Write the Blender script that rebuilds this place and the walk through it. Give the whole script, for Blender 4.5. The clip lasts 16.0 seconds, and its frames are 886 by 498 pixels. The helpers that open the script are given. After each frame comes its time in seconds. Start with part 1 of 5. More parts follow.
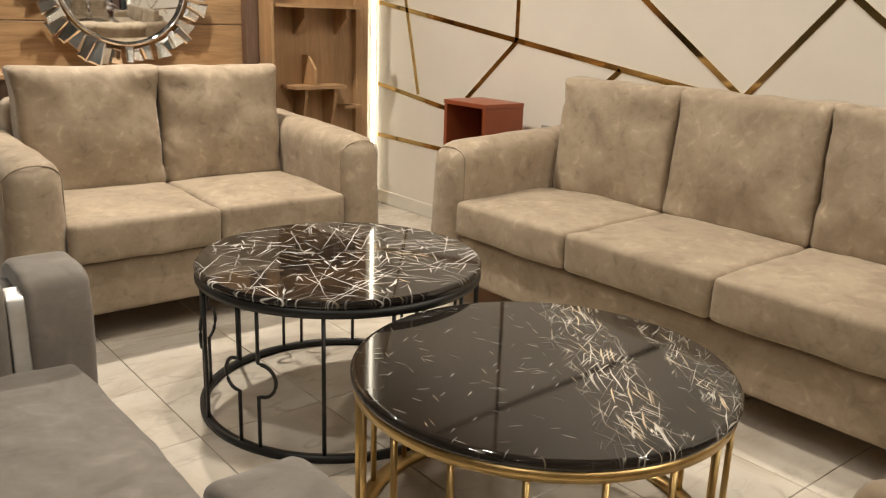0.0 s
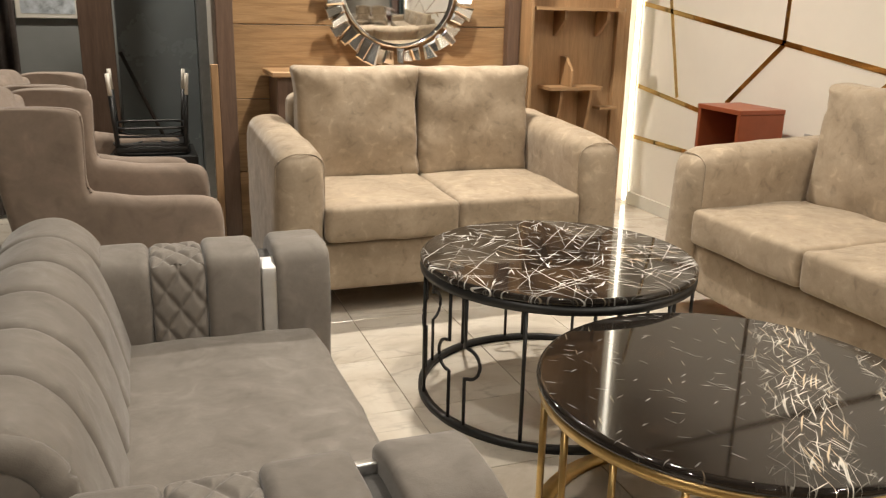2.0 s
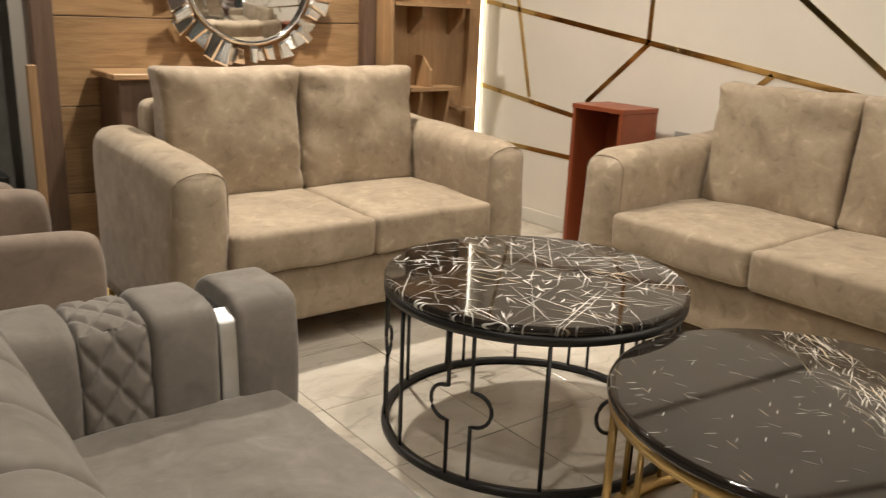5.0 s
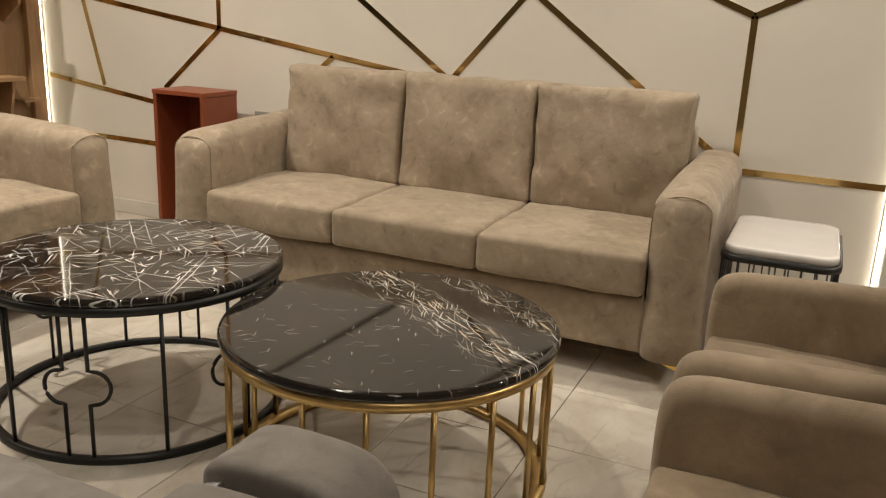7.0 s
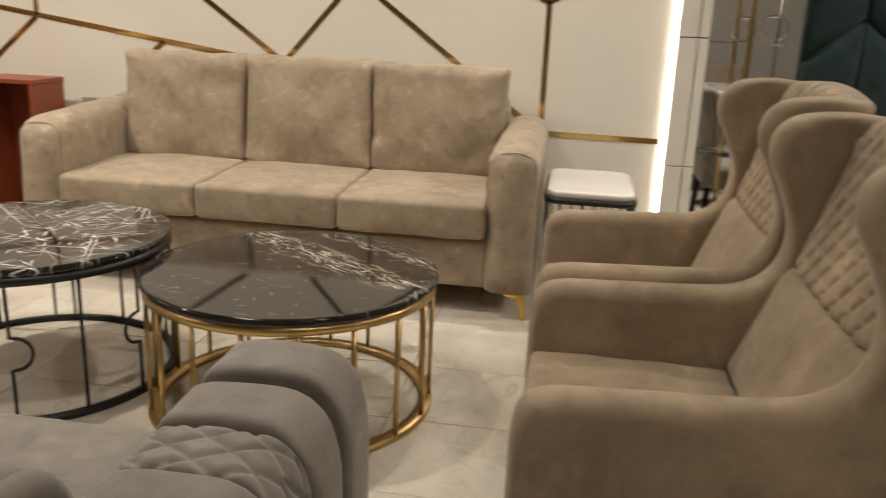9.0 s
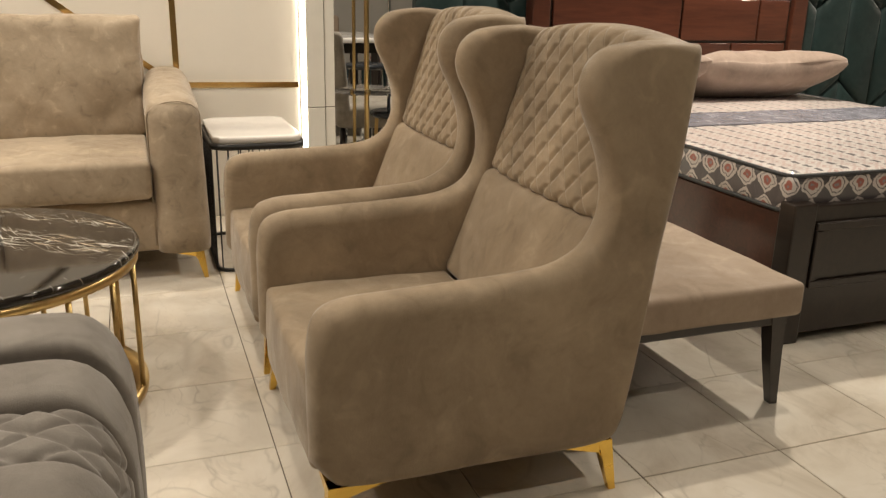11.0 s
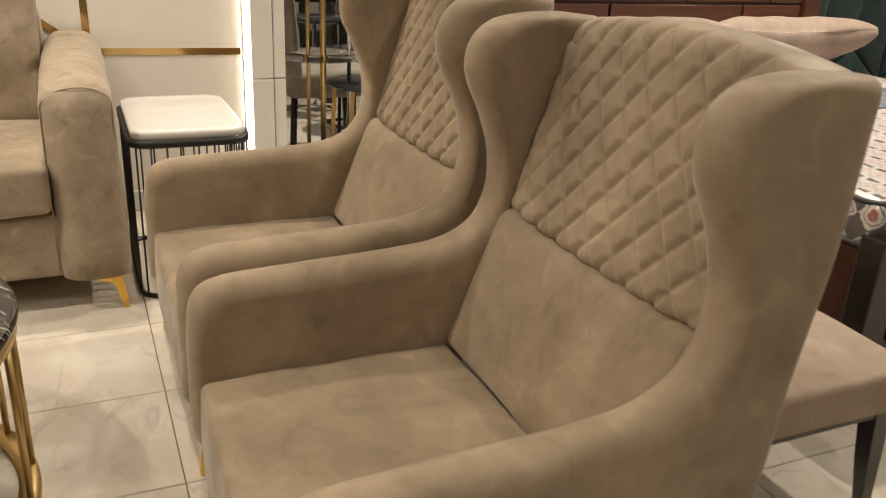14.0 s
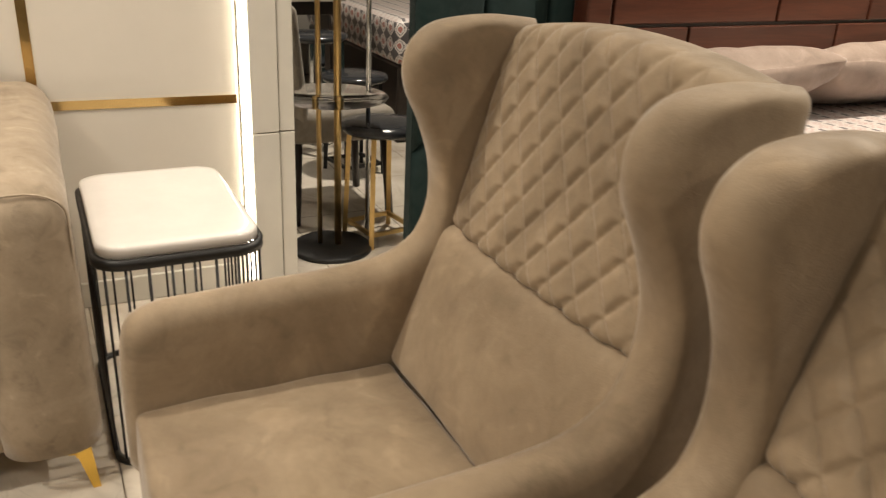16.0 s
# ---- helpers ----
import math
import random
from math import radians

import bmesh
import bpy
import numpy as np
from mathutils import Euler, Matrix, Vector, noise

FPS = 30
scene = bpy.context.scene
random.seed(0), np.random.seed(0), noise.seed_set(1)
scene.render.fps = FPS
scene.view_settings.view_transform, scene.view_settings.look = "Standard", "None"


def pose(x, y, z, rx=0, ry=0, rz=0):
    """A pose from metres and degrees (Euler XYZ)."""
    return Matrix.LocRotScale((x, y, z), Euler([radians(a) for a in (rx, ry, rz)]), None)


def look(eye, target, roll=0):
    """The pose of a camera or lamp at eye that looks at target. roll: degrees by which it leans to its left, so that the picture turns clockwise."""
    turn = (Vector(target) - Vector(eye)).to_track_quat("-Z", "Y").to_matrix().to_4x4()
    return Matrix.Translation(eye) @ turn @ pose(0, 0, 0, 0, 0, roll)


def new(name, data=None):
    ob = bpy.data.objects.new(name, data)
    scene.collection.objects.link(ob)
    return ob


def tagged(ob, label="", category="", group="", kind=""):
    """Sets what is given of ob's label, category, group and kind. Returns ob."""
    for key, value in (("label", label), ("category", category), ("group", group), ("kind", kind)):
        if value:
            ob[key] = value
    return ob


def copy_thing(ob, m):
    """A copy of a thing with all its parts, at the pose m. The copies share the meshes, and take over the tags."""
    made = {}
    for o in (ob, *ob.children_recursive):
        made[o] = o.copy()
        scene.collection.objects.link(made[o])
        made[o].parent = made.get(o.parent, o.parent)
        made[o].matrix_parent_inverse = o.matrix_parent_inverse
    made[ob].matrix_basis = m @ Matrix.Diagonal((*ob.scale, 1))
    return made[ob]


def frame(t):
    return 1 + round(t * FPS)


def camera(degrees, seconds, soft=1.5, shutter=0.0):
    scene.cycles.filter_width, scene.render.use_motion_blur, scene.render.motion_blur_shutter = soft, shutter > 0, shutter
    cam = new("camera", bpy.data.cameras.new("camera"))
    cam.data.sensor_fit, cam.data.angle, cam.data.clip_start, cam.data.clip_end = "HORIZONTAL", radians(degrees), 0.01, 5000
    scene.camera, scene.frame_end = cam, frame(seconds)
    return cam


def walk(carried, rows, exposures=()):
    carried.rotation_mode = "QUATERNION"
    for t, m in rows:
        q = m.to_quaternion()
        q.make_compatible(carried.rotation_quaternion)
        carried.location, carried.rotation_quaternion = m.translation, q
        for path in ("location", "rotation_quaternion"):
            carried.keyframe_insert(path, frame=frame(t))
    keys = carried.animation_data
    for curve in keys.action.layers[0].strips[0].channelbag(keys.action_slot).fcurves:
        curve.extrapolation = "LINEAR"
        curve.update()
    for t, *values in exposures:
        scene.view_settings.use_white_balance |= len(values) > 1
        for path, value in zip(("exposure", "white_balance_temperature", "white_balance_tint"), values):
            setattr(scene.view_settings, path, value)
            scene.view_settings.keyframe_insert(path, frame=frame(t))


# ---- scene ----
cam = camera(56.2, 16.0, soft=1.2, shutter=0.35)
PATH = [
    (0, (0.435, 0.689, 1.198), (1.657, 2.178, 0.659), 1.9),
    (0.5, (0.484, 0.667, 1.195), (1.604, 2.234, 0.656), 1.5),
    (1, (0.556, 0.583, 1.206), (1.442, 2.288, 0.653), 1.2),
    (1.5, (0.566, 0.551, 1.212), (1.33, 2.314, 0.658), 1.1),
    (2, (0.542, 0.528, 1.226), (1.198, 2.332, 0.666), 1.3),
    (2.5, (0.517, 0.488, 1.22), (1.152, 2.301, 0.663), 1.6),
    (3, (0.394, 0.553, 1.207), (1.079, 2.348, 0.649), 2.1),
    (3.2, (0.345, 0.6, 1.205), (1.056, 2.384, 0.648), 2.1),
    (5.3, (0.107, 1.18, 1.194), (1.403, 2.601, 0.650), 2.2),
    (5.5, (0.099, 1.181, 1.201), (1.478, 2.524, 0.659), 2.1),
    (6, (0.069, 1.128, 1.2), (1.701, 2.154, 0.667), 2.5),
    (6.5, (0.014, 1.013, 1.202), (1.743, 1.862, 0.663), 2.4),
    (7, (-0.071, 0.967, 1.211), (1.687, 1.751, 0.667), 2.5),
    (7.5, (-0.159, 1.021, 1.211), (1.616, 1.757, 0.656), 2.1),
    (8, (-0.293, 1.161, 1.196), (1.539, 1.736, 0.635), 2.1),
    (8.5, (-0.38, 1.175, 1.216), (1.49, 1.618, 0.66), 2.4),
    (9, (-0.561, 1.116, 1.202), (1.34, 1.4, 0.647), 2.4),
    (9.5, (-0.603, 1.163, 1.236), (1.307, 0.970, 0.683), 2.2),
    (9.7, (-0.609, 1.213, 1.238), (1.286, 0.894, 0.687), 2.2),
    (11.8, (-0.534, 1.497, 1.002), (1.187, 0.730, 0.326), 2.4),
    (12, (-0.533, 1.494, 0.998), (1.168, 0.73, 0.274), 2.5),
    (12.5, (-0.494, 1.477, 1.024), (1.203, 0.726, 0.278), 2.3),
    (13, (-0.358, 1.396, 1.072), (1.335, 0.625, 0.336), 2.5),
    (13.5, (-0.125, 1.339, 1.145), (1.569, 0.572, 0.41), 2.4),
    (14, (0.119, 1.33, 1.162), (1.81, 0.558, 0.423), 2.9),
    (14.5, (0.318, 1.285, 1.186), (2.002, 0.51, 0.436), 2.6),
    (15, (0.558, 1.232, 1.208), (2.202, 0.376, 0.463), 3.6),
    (15.5, (0.793, 1.191, 1.198), (2.436, 0.341, 0.439), 3.4),
    (16, (0.970, 1.262, 1.217), (2.610, 0.432, 0.453), 2.8),
]
walk(cam, [(t, look(eye, target, roll)) for t, eye, target, roll in PATH],
     exposures=[(0, -0.22, 6600, 10), (1.0, -0.18, 6600, 10), (2.0, 0.0, 6520, 10), (3.2, 0.0, 6520, 10), (5.5, -0.32, 6600, 10), (6.5, -0.49, 6620, 10), (8.5, -0.46, 6680, 10), (9.2, -0.14, 6500, 10), (9.7, 0.0, 6520, 10), (11.8, -0.02, 6900, 10), (14.0, 0.02, 6850, 11), (15.2, 0.10, 6850, 11), (16.0, 0.0, 6850, 11)])

# ---- light ----
world = bpy.data.worlds.new("world")
world.use_nodes = True
scene.world = world
world.node_tree.nodes["Background"].inputs[0].default_value = (1.0, 0.85, 0.7, 1)
world.node_tree.nodes["Background"].inputs[1].default_value = 0.0
CEIL = 2.75
WARM = (1.0, 0.915, 0.79)


def unseen_downlight(x, y, watts, size=0.09, colour=WARM):
    """An unseen lamp just below the ceiling; some only add fill."""
    lamp = bpy.data.lights.new("unseen_downlight", "AREA")
    lamp.shape, lamp.size, lamp.energy, lamp.color = "DISK", size, watts, colour
    lamp.spread = radians(150)
    ob = new("unseen_downlight", lamp)
    ob.location = (x, y, CEIL - 0.02)
    return ob


# Lamps inferred from shadows and glints; from (0.2, -2.4) on, unseen fill added.
for lx, ly, watts in (
    (3.0, 3.0, 8), (3.0, 1.4, 23), (1.8, 2.65, 21), (1.9, 4.25, 54), (0.6, 2.2, 12), (-0.5, 0.5, 14),
    (1.3, -0.3, 14), (2.7, -1.5, 64), (0.2, -2.4, 5), (1.6, -3.6, 26), (4.35, -0.35, 42), (5.7, 1.5, 18), (0.3, 5.45, 34),
):
    unseen_downlight(lx, ly, watts)


# ---- materials ----
def material(name):
    m = bpy.data.materials.new(name)
    m.use_nodes = True
    return m, m.node_tree.nodes, m.node_tree.links, m.node_tree.nodes["Principled BSDF"]


def node(nodes, kind, **values):
    n = nodes.new(kind)
    for key, value in values.items():
        n.inputs[key.replace("_", " ")].default_value = value
    return n


def ramp(nodes, stops):
    r = nodes.new("ShaderNodeValToRGB")
    while len(r.color_ramp.elements) < len(stops):
        r.color_ramp.elements.new(0.5)
    for e, (p, c) in zip(r.color_ramp.elements, stops):
        e.position, e.color = p, (*c, 1) if len(c) == 3 else c
    return r


def grey(v):
    return (v, v, v)


def coords(nodes, links, scale=(1, 1, 1), per_object=False):
    tc = nodes.new("ShaderNodeTexCoord")
    mp = nodes.new("ShaderNodeMapping")
    mp.inputs["Scale"].default_value = scale
    links.new(tc.outputs["Object"], mp.inputs["Vector"])
    if per_object:
        info, mul = nodes.new("ShaderNodeObjectInfo"), nodes.new("ShaderNodeVectorMath")
        mul.operation = "SCALE"
        mul.inputs[0].default_value = (37, 53, 19)
        links.new(info.outputs["Random"], mul.inputs["Scale"])
        links.new(mul.outputs[0], mp.inputs["Location"])
    return mp.outputs["Vector"]


def mixrgb(nodes, links, fac, a, b, mode="MIX"):
    m = nodes.new("ShaderNodeMix")
    m.data_type, m.blend_type = "RGBA", mode
    for value, k in ((fac, 0), (a, 6), (b, 7)):
        if isinstance(value, (int, float)):
            m.inputs[k].default_value = value
        elif isinstance(value, tuple):
            m.inputs[k].default_value = (*value, 1)
        else:
            links.new(value, m.inputs[k])
    return m.outputs[2]


def bump(nodes, links, bsdf, height, strength, distance):
    b = node(nodes, "ShaderNodeBump", Strength=strength, Distance=distance)
    links.new(height, b.inputs["Height"])
    links.new(b.outputs[0], bsdf.inputs["Normal"])
    return b


def fabric(name, dark, light, sheen=0.25, blotch=6.0, rough=0.85, mottle=1.0):
    """Suede or velvet: brushed blotches, fine nap and a soft sheen."""
    m, n, l, b = material(name)
    v = coords(n, l, per_object=True)
    big = node(n, "ShaderNodeTexNoise", Scale=blotch, Detail=5.0, Roughness=0.62, Distortion=0.6)
    mid = node(n, "ShaderNodeTexNoise", Scale=blotch * 3.2, Detail=3.0, Roughness=0.55, Distortion=0.8)
    fine = node(n, "ShaderNodeTexNoise", Scale=420.0, Detail=2.0)
    for t in (big, mid, fine):
        l.new(v, t.inputs["Vector"])
    r1 = ramp(n, [(0.34, dark), (0.66, light)])
    l.new(big.outputs[0], r1.inputs[0])
    r2 = ramp(n, [(0.28, grey(1 - 0.16 * mottle)), (0.42, grey(1 - 0.03 * mottle)), (0.60, grey(1.0)), (0.70, grey(1 + 0.14 * mottle))])
    l.new(mid.outputs[0], r2.inputs[0])
    nap = node(n, "ShaderNodeTexNoise", Scale=blotch * 13.0, Detail=4.0, Roughness=0.7, Distortion=0.5)
    l.new(v, nap.inputs["Vector"])
    r3 = ramp(n, [(0.32, grey(0.95)), (0.68, grey(1.05))])
    l.new(nap.outputs[0], r3.inputs[0])
    c2 = mixrgb(n, l, 1.0, r1.outputs[0], r2.outputs[0], "MULTIPLY")
    l.new(mixrgb(n, l, 1.0, c2, r3.outputs[0], "MULTIPLY"), b.inputs["Base Color"])
    rr = ramp(n, [(0.35, grey(rough)), (0.65, grey(rough - 0.28))])
    l.new(mid.outputs[0], rr.inputs[0])
    l.new(rr.outputs[0], b.inputs["Roughness"])
    b.inputs["Sheen Weight"].default_value, b.inputs["Sheen Roughness"].default_value = sheen, 0.4
    b.inputs["Specular IOR Level"].default_value = 0.34
    total = mixrgb(n, l, 0.35, mid.outputs[0], fine.outputs[0])
    total = mixrgb(n, l, 0.3, total, nap.outputs[0])
    bump(n, l, b, total, 0.4, 0.006)
    return m


def plain(name, colour, rough=0.5, metal=0.0, noise_amount=0.12, scale=18.0, bumps=0.08, coat=0.0):
    m, n, l, b = material(name)
    v = coords(n, l, per_object=True)
    t = node(n, "ShaderNodeTexNoise", Scale=scale, Detail=6.0, Roughness=0.65)
    l.new(v, t.inputs["Vector"])
    r = ramp(n, [(0.3, tuple(c * (1 - noise_amount) for c in colour)), (0.7, tuple(min(1, c * (1 + noise_amount)) for c in colour))])
    l.new(t.outputs[0], r.inputs[0])
    l.new(r.outputs[0], b.inputs["Base Color"])
    rr = ramp(n, [(0.3, grey(max(0.02, rough - 0.06))), (0.7, grey(min(1, rough + 0.06)))])
    l.new(t.outputs[0], rr.inputs[0])
    l.new(rr.outputs[0], b.inputs["Roughness"])
    b.inputs["Metallic"].default_value, b.inputs["Coat Weight"].default_value = metal, coat
    b.inputs["Coat Roughness"].default_value = 0.08
    if bumps:
        bump(n, l, b, t.outputs[0], bumps, 0.003)
    return m


def wood(name, dark, light, along="z", rough=0.4, coat=0.1, scale=1.0):
    """Wood with grain along one axis, knots and slow colour drift."""
    m, n, l, b = material(name)
    stretch = {"x": (0.9, 11, 11), "y": (11, 0.9, 11), "z": (11, 11, 0.9)}[along]
    v = coords(n, l, tuple(s * scale for s in stretch), per_object=True)
    g = node(n, "ShaderNodeTexNoise", Scale=2.4, Detail=8.0, Roughness=0.62, Distortion=1.2)
    f = node(n, "ShaderNodeTexNoise", Scale=14.0, Detail=5.0, Roughness=0.7)
    drift = node(n, "ShaderNodeTexNoise", Scale=0.35, Detail=2.0)
    for t in (g, f, drift):
        l.new(v, t.inputs["Vector"])
    r = ramp(n, [(0.28, dark), (0.5, tuple((a + c) / 2 for a, c in zip(dark, light))), (0.72, light)])
    l.new(g.outputs[0], r.inputs[0])
    r2 = ramp(n, [(0.35, grey(0.72)), (0.6, grey(1.0))])
    l.new(f.outputs[0], r2.inputs[0])
    c1 = mixrgb(n, l, 0.6, r.outputs[0], r2.outputs[0], "MULTIPLY")
    r3 = ramp(n, [(0.35, grey(0.78)), (0.65, grey(1.12))])
    l.new(drift.outputs[0], r3.inputs[0])
    l.new(mixrgb(n, l, 1.0, c1, r3.outputs[0], "MULTIPLY"), b.inputs["Base Color"])
    b.inputs["Roughness"].default_value, b.inputs["Coat Weight"].default_value = rough, coat
    b.inputs["Coat Roughness"].default_value = 0.15
    bump(n, l, b, f.outputs[0], 0.12, 0.002)
    return m


def vein_layer(n, l, v, scale, width, distort, seed, stretch=(1, 1, 1), turn=0.0):
    """Thin veins: the zero line of a distorted noise, broken up by a second one. Returns a 0 to 1 mask."""
    mp = n.new("ShaderNodeMapping")
    mp.inputs["Location"].default_value = (seed, seed * 1.7, 0)
    mp.inputs["Scale"].default_value = stretch
    mp.inputs["Rotation"].default_value = (0, 0, turn)
    l.new(v, mp.inputs["Vector"])
    t = node(n, "ShaderNodeTexNoise", Scale=scale, Detail=3.0, Roughness=0.5, Distortion=distort)
    l.new(mp.outputs[0], t.inputs["Vector"])
    sub = n.new("ShaderNodeMath")
    sub.operation, sub.inputs[1].default_value = "SUBTRACT", 0.5
    l.new(t.outputs[0], sub.inputs[0])
    ab = n.new("ShaderNodeMath")
    ab.operation = "ABSOLUTE"
    l.new(sub.outputs[0], ab.inputs[0])
    r = ramp(n, [(0.0, grey(1.0)), (width, grey(0.0))])
    l.new(ab.outputs[0], r.inputs[0])
    brk = node(n, "ShaderNodeTexNoise", Scale=scale * 1.6, Detail=3.0)
    l.new(mp.outputs[0], brk.inputs["Vector"])
    rb = ramp(n, [(0.44, grey(0.0)), (0.56, grey(1.0))])
    l.new(brk.outputs[0], rb.inputs[0])
    return mixrgb(n, l, 1.0, r.outputs[0], rb.outputs[0], "MULTIPLY")


def dashes(n, l, v, turn, across, along, width, seed, keep, bend=0.02, jag=9.0):
    """Straight broken fractures along one direction. Returns a 0 to 1 mask."""
    wob = node(n, "ShaderNodeTexNoise", Scale=jag, Detail=2.0)
    l.new(v, wob.inputs["Vector"])
    off = n.new("ShaderNodeVectorMath")
    off.operation, off.inputs["Scale"].default_value = "SCALE", bend
    l.new(wob.outputs["Color"], off.inputs[0])
    add = n.new("ShaderNodeVectorMath")
    l.new(v, add.inputs[0])
    l.new(off.outputs[0], add.inputs[1])
    rot = n.new("ShaderNodeMapping")
    rot.inputs["Rotation"].default_value = (0, 0, turn)
    l.new(add.outputs[0], rot.inputs["Vector"])
    mp = n.new("ShaderNodeMapping")
    mp.inputs["Scale"].default_value = (along, across, 0)
    mp.inputs["Location"].default_value = (seed * 7.37 + 0.41 * turn, seed * 13.17, 0)
    l.new(rot.outputs[0], mp.inputs["Vector"])
    vo = n.new("ShaderNodeTexVoronoi")
    vo.voronoi_dimensions = "2D"
    vo.inputs["Scale"].default_value = 1.0
    l.new(mp.outputs[0], vo.inputs["Vector"])
    r = ramp(n, [(0.0, grey(1.0)), (width * 0.6, grey(0.9)), (width, grey(0.0))])
    l.new(vo.outputs["Distance"], r.inputs[0])
    sep = n.new("ShaderNodeSeparateColor")
    l.new(vo.outputs["Color"], sep.inputs[0])
    pick = ramp(n, [(keep - 0.02, grey(1.0)), (keep, grey(0.0))])
    l.new(sep.outputs[0], pick.inputs[0])
    return mixrgb(n, l, 1.0, r.outputs[0], pick.outputs[0], "MULTIPLY")


def streaks(n, l, v, turn, across, along, width, seed, keep):
    """Long, nearly straight fractures along one direction, broken off here and there. Returns a 0 to 1 mask."""
    rot = n.new("ShaderNodeMapping")
    rot.inputs["Rotation"].default_value = (0, 0, turn)
    l.new(v, rot.inputs["Vector"])
    mp = n.new("ShaderNodeMapping")
    mp.inputs["Scale"].default_value = (along, across, 0)
    mp.inputs["Location"].default_value = (seed, seed * 2.3, seed)
    l.new(rot.outputs[0], mp.inputs["Vector"])
    t = node(n, "ShaderNodeTexNoise", Scale=1.0, Detail=1.5, Roughness=0.4)
    l.new(mp.outputs[0], t.inputs["Vector"])
    sub = n.new("ShaderNodeMath")
    sub.operation, sub.inputs[1].default_value = "SUBTRACT", 0.5
    l.new(t.outputs[0], sub.inputs[0])
    ab = n.new("ShaderNodeMath")
    ab.operation = "ABSOLUTE"
    l.new(sub.outputs[0], ab.inputs[0])
    r = ramp(n, [(0.0, grey(1.0)), (width * 0.5, grey(0.85)), (width, grey(0.0))])
    l.new(ab.outputs[0], r.inputs[0])
    mp2 = n.new("ShaderNodeMapping")
    mp2.inputs["Scale"].default_value = (5.0, 16.0, 0)
    mp2.inputs["Location"].default_value = (seed * 3, seed, 0)
    l.new(rot.outputs[0], mp2.inputs["Vector"])
    brk = node(n, "ShaderNodeTexNoise", Scale=1.0, Detail=3.0)
    l.new(mp2.outputs[0], brk.inputs["Vector"])
    rb = ramp(n, [(keep - 0.02, grey(0.0)), (keep + 0.05, grey(1.0))])
    l.new(brk.outputs[0], rb.inputs[0])
    return mixrgb(n, l, 1.0, r.outputs[0], rb.outputs[0], "MULTIPLY")


